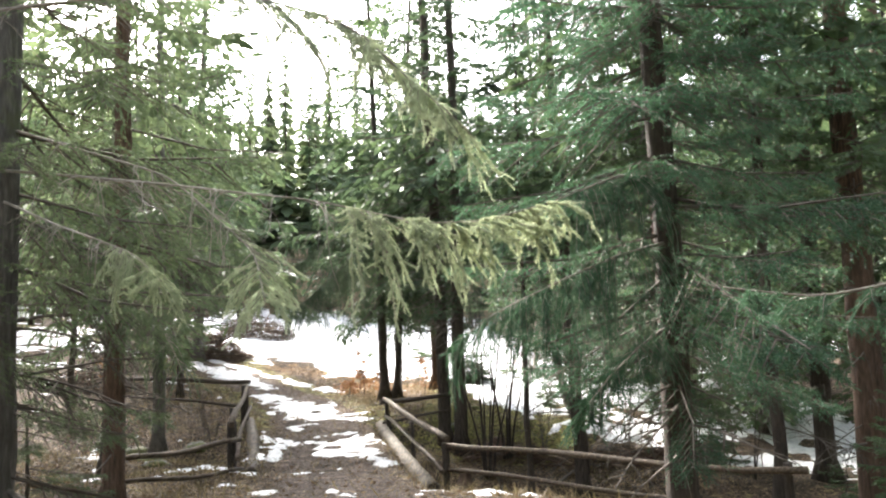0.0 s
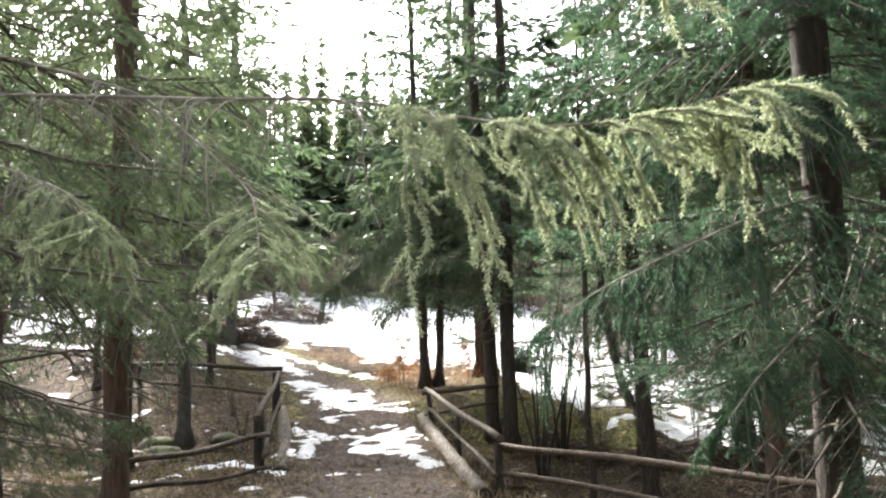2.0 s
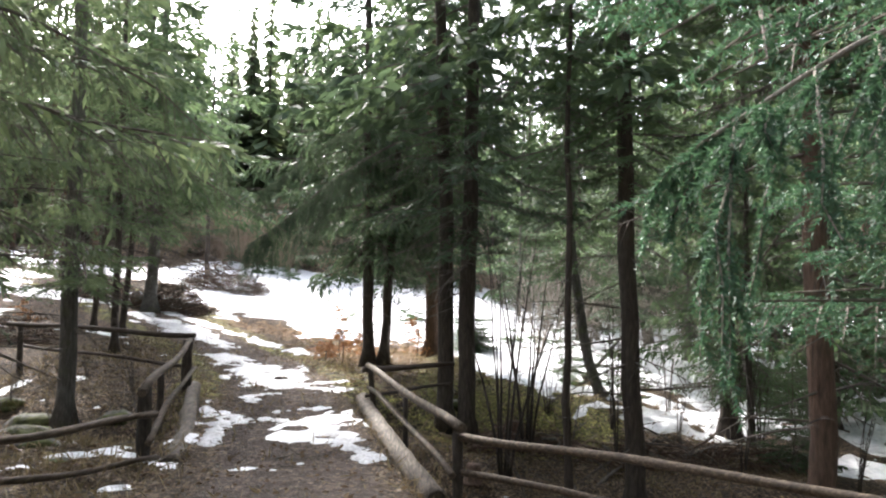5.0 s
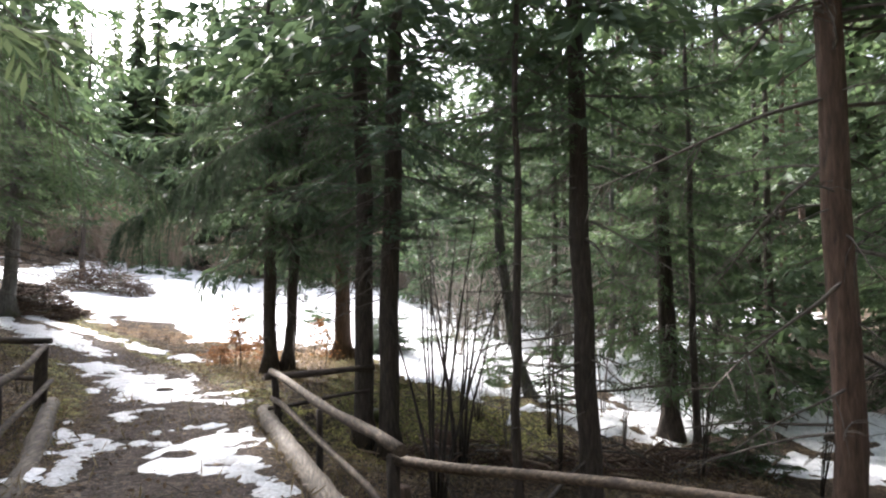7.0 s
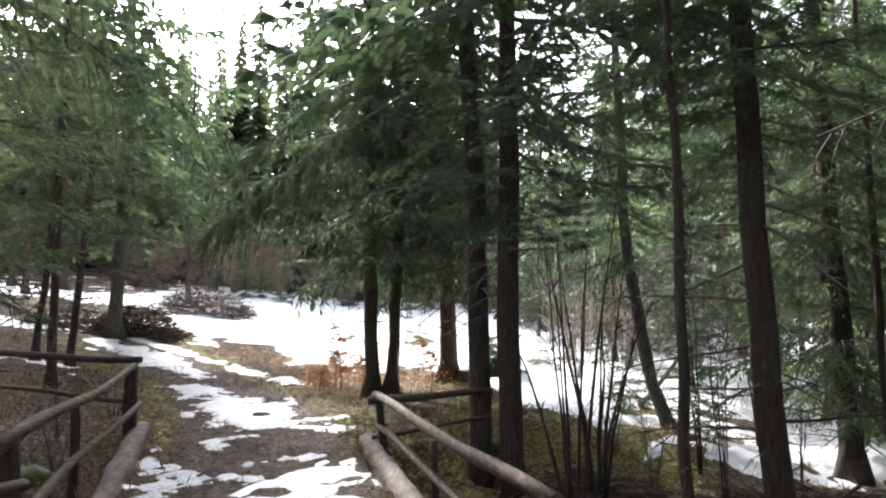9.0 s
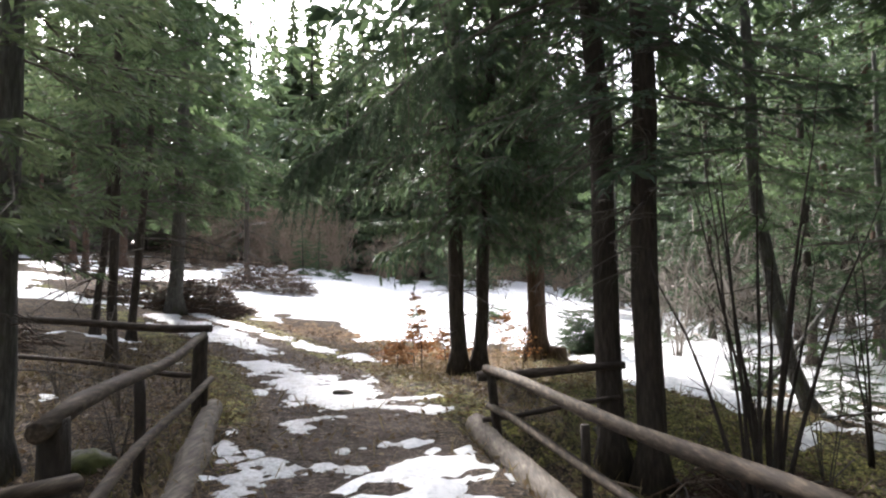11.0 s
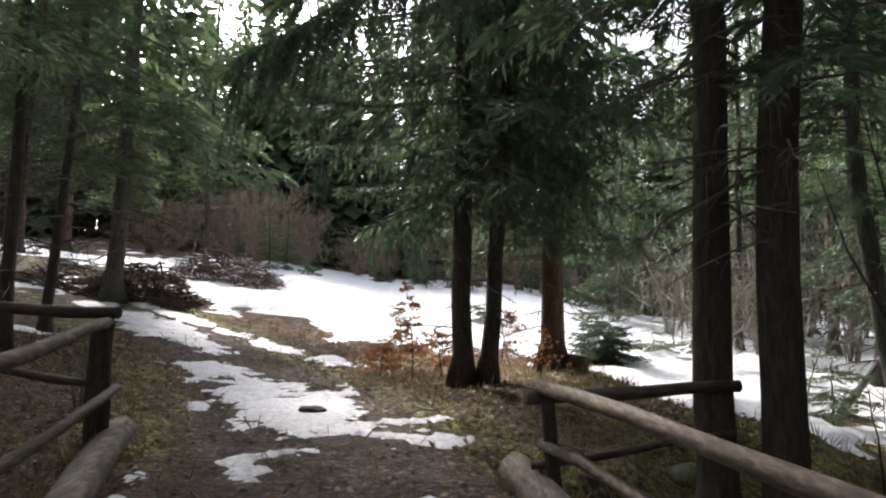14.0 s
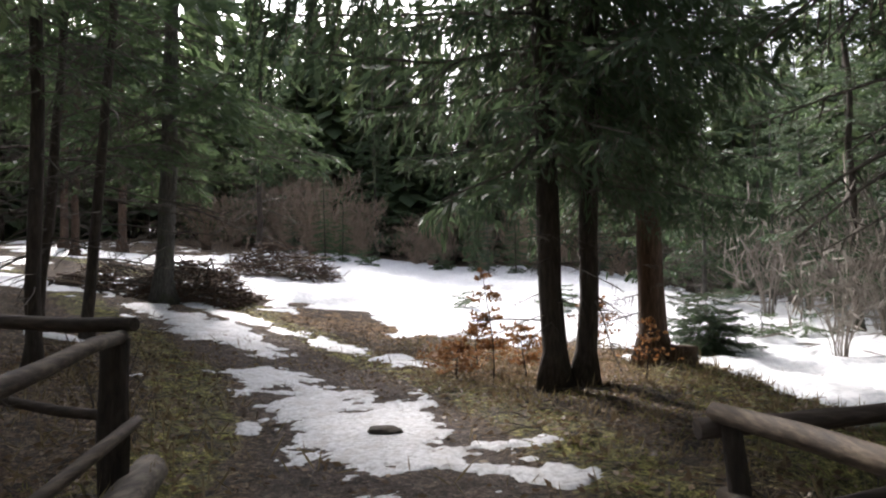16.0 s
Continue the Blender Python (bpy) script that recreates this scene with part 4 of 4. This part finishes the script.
bough("wide blue-green spruce bough hanging beside the path", [(2.1, 6.3, 2.7), (1.5, 5.6, 2.6), (0.9, 5.2, 2.35), (0.5, 5.0, 2.1)], 0.018, 0.12, 64, 0, 106, NEEDLE_BLUE, (0.35, 0.7), 0.85, 46, 0.019, 0.12, n_sh=10)
bough("green spruce bough hanging low", [(2.1, 6.3, 1.35), (1.7, 5.9, 1.2), (1.35, 5.7, 0.95), (1.15, 5.6, 0.75)], 0.016, 0.12, 46, 0, 107, NEEDLE_BLUE, (0.3, 0.55), 0.7, 48, 0.019, 0.12, n_sh=10)
bough("pale green spruce spray with bare twigs", [(3.4, 3.4, 1.75), (2.4, 3.25, 1.62), (1.7, 3.1, 1.52), (1.25, 3.05, 1.58)], 0.014, 0.25, 26, 16, 108, NEEDLE_BLUE, (0.18, 0.4), 0.55, 60, 0.014, 0.1, n_sh=7)
bough("dark heavy bough drooping over the path", [(0.0, 17.5, 4.2), (-1.2, 17.2, 3.7), (-2.2, 16.9, 3.0), (-2.8, 16.65, 2.4), (-3.2, 16.45, 2.0), (-3.55, 16.35, 1.75)], 0.03, 0.4, 120, 6, 109, NEEDLE_DARK, (0.3, 1.15), 0.85, 26, 0.03, 0.15, twig_mat=TWIG, n_sh=12)
bough("dark heavy bough drooping over the path", [(0.0, 17.5, 5.0), (-1.4, 17.9, 4.6), (-2.5, 18.1, 3.9), (-3.3, 18.2, 3.3), (-3.9, 18.2, 2.9)], 0.03, 0.2, 80, 6, 114, NEEDLE_DARK, (0.25, 0.95), 0.5, 24, 0.03, 0.13, twig_mat=TWIG, n_sh=12)
bough("hanging bough with dark tassels", [(-1.9, 21.9, 3.2), (-3.0, 21.2, 2.8), (-3.9, 20.7, 1.9)], 0.02, 0.25, 26, 6, 110, NEEDLE_DARK, (0.4, 0.9), 1.1, 16, 0.026, 0.15, twig_mat=TWIG, n_sh=11)
bough("green bough hanging from a trunk beside the path", [(-4.3, 8.95, 2.5), (-3.4, 9.9, 2.4), (-2.6, 10.7, 2.0), (-1.9, 11.2, 1.55)], 0.02, 0.2, 44, 8, 111, NEEDLE, (0.4, 0.85), 0.95, 20, 0.02, 0.12, twig_mat=TWIG, n_sh=11)
bough("green bough hanging from a trunk beside the path", [(-4.3, 8.95, 3.2), (-3.6, 9.5, 3.1), (-2.8, 10.0, 2.7), (-2.3, 10.3, 2.2)], 0.02, 0.2, 40, 8, 112, NEEDLE, (0.4, 0.8), 0.95, 20, 0.02, 0.12, twig_mat=TWIG, n_sh=11)
spruce(-4.3, 7.2, 0.06, 1.9, 0.15, 1.0, 31, "low bushy young spruce with drooping boughs", fronds=FRONDS_NEAR, dead=6, step=0.24, name="young_spruce")
spruce(3.5, 3.5, 0.26, 17, 5.0, 1.6, 32, SPRUCE, dead=16, keep=lambda az, z: math.cos(az) > -0.5)

# ---- small trees and bushes ----
for x, y, h, rc, sd in ((1.0, 25.55, 1.45, 1.0, 33), (2.4, 26.9, 0.75, 0.8, 34), (3.5, 27.6, 0.7, 0.8, 35), (3.2, 21.5, 1.4, 0.6, 36), (4.3, 20.6, 1.8, 0.7, 37), (-1.0, 31, 1.0, 0.6, 38), (6.1, 16.2, 2.4, 0.8, 39), (-8.6, 45, 1.1, 0.8, 40), (-5.2, 47, 1.2, 0.8, 43), (-3.4, 31.5, 0.7, 0.35, 44), (6.9, 12.2, 1.8, 0.8, 50), (5.9, 8.9, 2.2, 0.8, 52), (8.4, 11.0, 2.6, 1.0, 53)):
    spruce(x, y, 0.035, h, 0.05, rc, sd, "small bushy green spruce growing beside snow", dead=0, step=0.075 if sd == 33 else 0.13, per=15 if sd == 33 else 8, name="young_spruce", group="young spruces", needle=NEEDLE_DARK if sd == 33 else NEEDLE, fronds=FRONDS_FAR if y > 30 else None)


def bare_bush(x, y, h, count, spread, seed, label, material, name="bare_bush", twigs=5, thick=0.012, category="bush", group="", split=False, haze=0):
    """Upright bare stems that fan out from one root, with side twigs."""
    rng = np.random.default_rng(seed)
    t = thing(name, (x, y, ground_z(x, y) - 0.03), label, category, group)
    pile = Pile()
    for i in range(count):
        if split and i:
            part("stem", pile.mesh("stem"), material, t)
            pile = Pile()
        a, out = rng.uniform(0, 6.28), spread * rng.uniform(0.2, 1.0)
        hh = h * rng.uniform(0.55, 1.05)
        w = np.array([math.cos(a), math.sin(a), 0]) * out
        b = np.array([math.cos(a), math.sin(a), 0]) * 0.12 * spread * rng.uniform(0, 1)
        s = np.linspace(0, 1, 7)[:, None]
        line = b + w * s**1.4 + np.array([0, 0, hh]) * s + rng.normal(0, 0.025 * h / 3, (7, 3)) * s
        v, q, c = tube(line, np.linspace(thick * rng.uniform(0.6, 1.2), 0.0025, 7), 5)
        pile.add(v, q, c)
        for k in range(twigs):
            j = rng.integers(2, 6)
            d = rng.normal(0, 1, 3)
            d[2] = abs(d[2]) * 0.8 + 0.3
            e = line[j] + d / np.linalg.norm(d) * hh * rng.uniform(0.06, 0.2)
            v, q, c = tube([line[j], (line[j] + e) / 2 + rng.normal(0, 0.015, 3), e], [0.005, 0.004, 0.0015], 3, caps=False)
            pile.add(v, q)
    part("stem", pile.mesh("stem"), material, t)
    if haze:
        a, rr = rng.uniform(0, 6.28, haze), spread * 0.9 * np.sqrt(rng.uniform(0, 1, haze))
        P = np.stack([rr * np.cos(a), rr * np.sin(a), h * rng.uniform(0.1, 0.85, haze)], 1)
        D = rng.normal(0, 0.5, P.shape) + [0, 0, 0.8]
        D /= np.linalg.norm(D, axis=1)[:, None]
        hv, hf = kites(P, D, rng.uniform(0.3, 0.7, haze), rng, 0.035)
        tagged(part("twig", mesh_np("twig", hv, hf), material, t), kind="stuff")
    return t


bare_bush(0.85, 15.5, 4.6, 8, 1.1, 71, "tall bare hazel stems fanning out behind the rail", POST, "hazel_shrub", 5, 0.03, split=True)
bare_bush(1.4, 16.6, 4.6, 6, 0.9, 72, "thin bare dark stems of a shrub", POST, "hazel_shrub", 5, 0.034, split=True)
bare_bush(3.5, 18.4, 3.5, 3, 0.4, 73, "thin bare dark stems of a shrub", POST, "hazel_shrub", 5, 0.02, split=True)
for i, (x, y) in enumerate(((2.4, 17.4), (3.0, 16.4), (4.4, 17.2), (4.9, 15.6), (5.2, 20.0), (2.2, 18.8), (7.2, 17.6), (6.6, 15.2), (1.2, 14.9), (3.3, 22.4))):
    bare_bush(x, y, [2.2, 3.4, 1.4, 2.8, 3.6, 1.2, 2.5, 1.6, 1.1, 1.5][i], 5, 0.5, 130 + i, "thin bare dark stems of a shrub", POST if i % 2 else TWIG, "hazel_shrub", 6, 0.014, split=True)
bare_bush(6.5, 18.2, 3.0, 4, 0.5, 74, "thin bare dark stems of a shrub", POST, "hazel_shrub", 5, 0.018, split=True)
for i in range(6):
    bare_bush([-6.2, -7.4, -5.9, -8.2, -6.9, -5.6][i], [17.9, 18.5, 19.0, 17.2, 16.3, 16.7][i], wrng.uniform(0.8, 1.5), 7, 0.5, 80 + i, "leafless brown brush beside the fence", TWIG, twigs=6, thick=0.007, group="brush by the fence", split=True)
bush = bare_bush(3.1, 25.4, 2.4, 26, 0.9, 90, "pale leafless bush standing in snow", TWIG_PALE, twigs=5, thick=0.01, group="pale bushes", haze=160)
for i in range(22):
    x, y = wrng.uniform(3.4, 13), wrng.uniform(26, 44)
    k = wrng.uniform(0.8, 1.7)
    copy_thing(bush, Matrix.Translation((x, y, ground_z(x, y))) @ Matrix.Rotation(wrng.uniform(0, 6), 4, "Z") @ Matrix.Diagonal((k, k, k * wrng.uniform(0.8, 1.3), 1)))
rust = bare_bush(-6, 50, 3.2, 30, 1.6, 91, "reddish leafless bush at the clearing's edge", RUST, twigs=3, thick=0.02, haze=520, group="bushes at the wood's edge")
for i in range(28):
    x, y = wrng.uniform(-17, 10), wrng.uniform(46, 57)
    k = wrng.uniform(0.6, 1.6)
    copy_thing(rust, Matrix.Translation((x, y, ground_z(x, y))) @ Matrix.Rotation(wrng.uniform(0, 6), 4, "Z") @ Matrix.Diagonal((k, k, k * wrng.uniform(0.7, 1.2), 1)))


def leafy_sapling(x, y, h, seed, label, leaves=150, material=None, spread=0.45):
    """A young beech that keeps its dry leaves."""
    rng = np.random.default_rng(seed)
    t = thing("beech_sapling", (x, y, ground_z(x, y) - 0.03), label, "sapling", "beech saplings")
    pile, P, D, Ln = Pile(), [], [], []
    s = np.linspace(0, 1, 7)
    line = np.stack([0.05 * h * np.sin(3 * s + seed), 0.03 * h * np.sin(4 * s), h * s], 1)
    line -= line[0]
    v, q, c = tube(line, np.linspace(0.014, 0.003, 7), 6)
    pile.add(v, q, c)
    for i in range(26):
        f = rng.uniform(0.25, 0.98)
        b0 = np.array([np.interp(f, s, line[:, k]) for k in range(3)])
        a = rng.uniform(0, 6.28)
        l = spread * rng.uniform(0.5, 1.1) * (1.25 - f)
        e = b0 + np.array([math.cos(a) * l, math.sin(a) * l, rng.uniform(-0.05, 0.3) * l])
        v, q, c = tube([b0, (b0 + e) / 2 + [0, 0, 0.03], e], [0.004, 0.003, 0.001], 3, caps=False)
        pile.add(v, q)
        for k in range(leaves // 13):
            f = rng.uniform(0.1, 1.0)
            d = rng.normal(0, 1, 3) + [0, 0, -0.5]
            P.append(b0 + (e - b0) * f), D.append(d / np.linalg.norm(d)), Ln.append(rng.uniform(0.04, 0.07))
    part("stem", pile.mesh("stem"), POST, t)
    lv, lf = kites(np.array(P), np.array(D), np.array(Ln), rng, 0.3)
    part("foliage", mesh_np("foliage", lv, lf), material or BEECH, t, "dry orange-brown leaves")
    return t


leafy_sapling(-2.68, 22.8, 1.65, 1, "thin beech sapling with dry red-brown leaves", 320)
leafy_sapling(-2.2, 23.6, 0.8, 2, "low beech sapling with dry orange leaves", 520, spread=0.75)
leafy_sapling(-2.9, 24.0, 0.75, 3, "low beech sapling with dry orange leaves", 560, spread=0.85)
leafy_sapling(-3.2, 23.3, 0.6, 4, "low beech sapling with dry orange leaves", 420, spread=0.7)
leafy_sapling(-1.0, 25.6, 1.0, 5, "low beech sapling with dry orange leaves", 300, spread=0.8)
leafy_sapling(-0.7, 22.6, 0.9, 6, "thin beech sapling with dry red-brown leaves", 110)
leafy_sapling(-10.9, 22.2, 0.9, 7, "low beech sapling with dry orange leaves", 200, spread=0.7)

# ---- brushwood, stumps, rocks ----


def brush_heap(x, y, rx, ry, h, count, seed, fine=0):
    """Crossed sticks piled into a low mound, over a mat of finer twigs."""
    rng = np.random.default_rng(seed)
    z0 = ground_z(x, y)
    t = thing("brushwood_heap", (x, y, z0), "heap of cut grey-brown branches lying by the path", "brushwood", "brushwood heaps")
    mat_of_twigs = Pile()
    for k in range(count + fine):
        u, w = rng.uniform(-1, 1), rng.uniform(-1, 1)
        top = h * max(0.0, 1 - 0.8 * (u * u + w * w))
        p = np.array([u * rx, w * ry, 0.0])
        p[2] = float(land(x + p[0], y + p[1])) - z0 + top * rng.uniform(0, 1) ** (0.6 if k < count else 1.0)
        d = rng.normal(0, 1, 3) * [1, 0.8, 0.28]
        d /= np.linalg.norm(d)
        l = rng.uniform(0.4, 1.2) if k < count else rng.uniform(0.25, 0.7)
        a, c2 = p - d * l / 2, p + d * l / 2
        for e in (a, c2):
            e[2] = max(e[2], float(land(x + e[0], y + e[1])) - z0 + 0.01)
        r = rng.uniform(0.008, 0.028) if k < count else rng.uniform(0.006, 0.014)
        v, q, c = tube([a, (a + c2) / 2 + rng.normal(0, 0.05, 3) + [0, 0, 0.03], c2], [r, r * 0.85, r * 0.5], 5 if k < count else 3)
        if k < count:
            pl = Pile()
            pl.add(v, q, c)
            part("stick", pl.mesh("stick"), (TWIG, BARK_RED, RUST)[k % 3], t)
        else:
            mat_of_twigs.add(v, q, c)
    if fine:
        tagged(part("brushwood", mat_of_twigs.mesh("brushwood"), BARK_RED, t, "dark matted twigs"), kind="stuff")


brush_heap(-9.9, 29.7, 1.3, 0.8, 1.0, 230, 1, 900)
brush_heap(-9.9, 36.6, 1.9, 1.3, 1.25, 240, 2, 1300)
brush_heap(-12.2, 30.2, 1.3, 1.0, 0.6, 110, 3, 300)
brush_heap(-10.9, 21.6, 1.2, 0.8, 0.5, 110, 4, 200)
brush_heap(1.5, 17.0, 1.1, 0.6, 0.45, 60, 5, 250)
brush_heap(3.6, 16.6, 1.2, 0.7, 0.4, 50, 6, 200)
brush_heap(5.4, 16.4, 1.2, 0.6, 0.35, 50, 7, 200)


def blob(name, loc, size, seed, material, label, category, group="", flat=0.6):
    bm = bmesh.new()
    bmesh.ops.create_icosphere(bm, subdivisions=3, radius=1)
    off = Vector((seed * 3.1, seed * 1.7, 0.3))
    for vtx in bm.verts:
        k = 1 + 0.35 * noise.noise(vtx.co * 1.3 + off) + 0.12 * noise.noise(vtx.co * 4 + off)
        vtx.co = Vector((vtx.co.x * k * size, vtx.co.y * k * size * 0.8, vtx.co.z * k * size * flat))
    for f in bm.faces:
        f.smooth = True
    ob = part(name, bm, material)
    ob.location = loc
    return tagged(ob, label, category, group)


for i, (x, y, sz) in enumerate(((-5.6, 13.5, 0.24), (-6.4, 14.6, 0.4), (-7.4, 16.6, 0.45), (-4.95, 12.7, 0.15), (-5.3, 14.5, 0.16), (-6.7, 12.3, 0.3), (-8.3, 17.3, 0.35), (0.05, 11.7, 0.2), (-0.2, 13.6, 0.22), (0.9, 12.7, 0.25), (-5.9, 16.6, 0.35), (0.25, 18.6, 0.3), (0.7, 19.9, 0.22), (2.0, 12.7, 0.3))):
    blob("rock", (x, y, ground_z(x, y) - sz * 0.05), sz, i + 1, ROCK, "rounded rock grown over with yellow-green moss", "rock", "mossy rocks", 0.45)
blob("stone", (-3.66, 19.59, ground_z(-3.66, 19.59) + 0.03), 0.16, 31, LOG_END, "dark flat stone lying in the icy snow", "stone", flat=0.22)


def stump(x, y, r, h, seed):
    rng = np.random.default_rng(seed)
    t = thing("tree_stump", (x, y, ground_z(x, y) - 0.05), "low rotten tree stump on the forest floor", "stump")
    zs = np.array([0, 0.1, 0.25, 0.6, 1.0]) * h
    v, q, c = tube(np.stack([zs * 0.05, zs * 0, zs], 1), r * np.array([1.7, 1.3, 1.1, 1, 0.95]), 12, rng, 0.07)
    pl = Pile()
    pl.add(v, q, c)
    part("stump", pl.mesh("stump"), BARK_RED, t)


stump(1.25, 17.3, 0.16, 0.5, 1)
stump(0.12, 23.9, 0.2, 0.32, 2)
stump(0.35, 15.3, 0.13, 0.3, 3)
dead_pole = thing("fallen_trunk", (3.9, 22.4, -1.2), "slender dead trunk leaning among the trees", "dead tree")
pole("trunk", (3.75, 22.3, ground_z(3.75, 22.3)), (5.85, 23.2, 0.5), 0.06, BARK_GREY, dead_pole, 41, 0.5)
dead_pole2 = thing("fallen_trunk", (1.9, 14.7, -1.5), "thin fallen branch lying on the forest floor", "dead tree")
pole("trunk", (1.7, 14.6, ground_z(1.7, 14.6) + 0.03), (3.9, 17.0, ground_z(3.9, 17) + 0.3), 0.045, TWIG, dead_pole2, 42, 0.5)

# ---- what lies and grows on the ground ----


def on_ground(count, xr, yr, seed, want):
    rng = np.random.default_rng(seed)
    x, y = rng.uniform(*xr, count), rng.uniform(*yr, count)
    ok = rng.uniform(0, 1, count) < want(x, y)
    x, y = x[ok], y[ok]
    return np.stack([x, y, land(x, y)], 1), rng


def no_snow(x, y):
    return ((snow_spots(x, y) < -0.05) & (snow_field(x, y) < 0)).astype(float)


def off_way(x, y):
    return sstep(np.abs(path_side(x, y)), 0.9, 1.7)


P, rng = on_ground(52000, (-9, 6), (7, 27), 201, lambda x, y: no_snow(x, y) * (0.1 + 0.9 * off_way(x, y)) * (0.35 + 0.65 * (fbm(x, y, 0.8, 71, 3) > -0.1)))
D = rng.normal(0, 0.55, P.shape) + [0, 0, 0.55]
D /= np.linalg.norm(D, axis=1)[:, None]
gvv, gff = kites(P, D, rng.uniform(0.06, 0.26, len(P)), rng, 0.035)
tagged(part("grass", mesh_np("grass", gvv, gff), STRAW), "matted dry grass and straw on the forest floor", "grass", kind="stuff")
P, rng = on_ground(16000, (-6, 4), (15, 24), 202, lambda x, y: no_snow(x, y) * off_way(x, y) * (fbm(x, y, 0.9, 77, 3) > 0.1))
D = rng.normal(0, 0.5, P.shape) + [0, 0, 0.5]
D /= np.linalg.norm(D, axis=1)[:, None]
gvv, gff = kites(P, D, rng.uniform(0.03, 0.1, len(P)), rng, 0.06)
GREEN = leaf_material("moss_tufts", (0.11, 0.11, 0.028), (0.2, 0.19, 0.045), (0.32, 0.3, 0.08), 0.3)
tagged(part("moss", mesh_np("moss", gvv, gff), GREEN), "yellow-green moss and grass tufts", "moss", kind="stuff")
P, rng = on_ground(70000, (-9, 6), (8, 29), 203, lambda x, y: no_snow(x, y) * (0.22 + 0.5 * off_way(x, y) + 0.8 * np.exp(-(((x + 1.9) / 2.4) ** 2 + ((y - 23.8) / 2.0) ** 2))))
D = rng.normal(0, 1, P.shape) * [1, 1, 0.3]
D /= np.linalg.norm(D, axis=1)[:, None]
LITTER = leaf_material("leaf_litter", (0.035, 0.02, 0.012), (0.15, 0.095, 0.055), (0.42, 0.31, 0.18), 0.2)
gvv, gff = kites(P + [0, 0, 0.012], D, rng.uniform(0.03, 0.1, len(P)), rng, 0.26)
gvv[:, 2] = np.maximum(gvv[:, 2], land(gvv[:, 0], gvv[:, 1]) + 0.004)
tagged(part("fallen_leaves", mesh_np("fallen_leaves", gvv, gff), LITTER), "brown fallen leaves scattered over the ground", "leaves", kind="stuff")
P, rng = on_ground(1500, (-9, 6), (8, 27), 204, lambda x, y: no_snow(x, y) * (0.15 + 0.85 * off_way(x, y)))
pl = Pile()
for p in P:
    a, l = rng.uniform(0, 6.28), rng.uniform(0.12, 0.7)
    e = p + np.array([math.cos(a) * l, math.sin(a) * l, 0])
    e[2] = float(land(e[0], e[1])) + rng.uniform(0.005, 0.06)
    r = rng.uniform(0.002, 0.008)
    v, q, c = tube([p + [0, 0, 0.006], (p + e) / 2 + [0, 0, rng.uniform(0.01, 0.05)], e], [r, r, r * 0.5], 3, caps=False)
    pl.add(v, q)
tagged(part("fallen_twigs", pl.mesh("fallen_twigs"), TWIG), "small dead twigs lying on the ground", "twigs", kind="stuff")
P, rng = on_ground(3800, (-6, 1.5), (8, 26), 205, lambda x, y: (1 - off_way(x, y)) * no_snow(x, y))
octa = np.array([[1, 0, 0], [0, 1, 0], [-1, 0, 0], [0, -1, 0], [0, 0, 0.7], [0, 0, -0.7]])
of = np.array([[0, 1, 4], [1, 2, 4], [2, 3, 4], [3, 0, 4], [1, 0, 5], [2, 1, 5], [3, 2, 5], [0, 3, 5]])
pl = Pile()
for p in P:
    pl.add((octa * rng.uniform(0.5, 1.3, (6, 1)) * rng.uniform(0.005, 0.022)) @ turn_matrix(rng.uniform(0, 6), 0.3).T + p + [0, 0, 0.004], None, of)
PEBBLE = bark_material("pebble", (0.07, 0.06, 0.05), (0.17, 0.15, 0.13), (0.36, 0.34, 0.31), (5, 5, 5))
tagged(part("gravel", pl.mesh("gravel"), PEBBLE), "small grey pebbles trodden into the path", "gravel", kind="stuff")
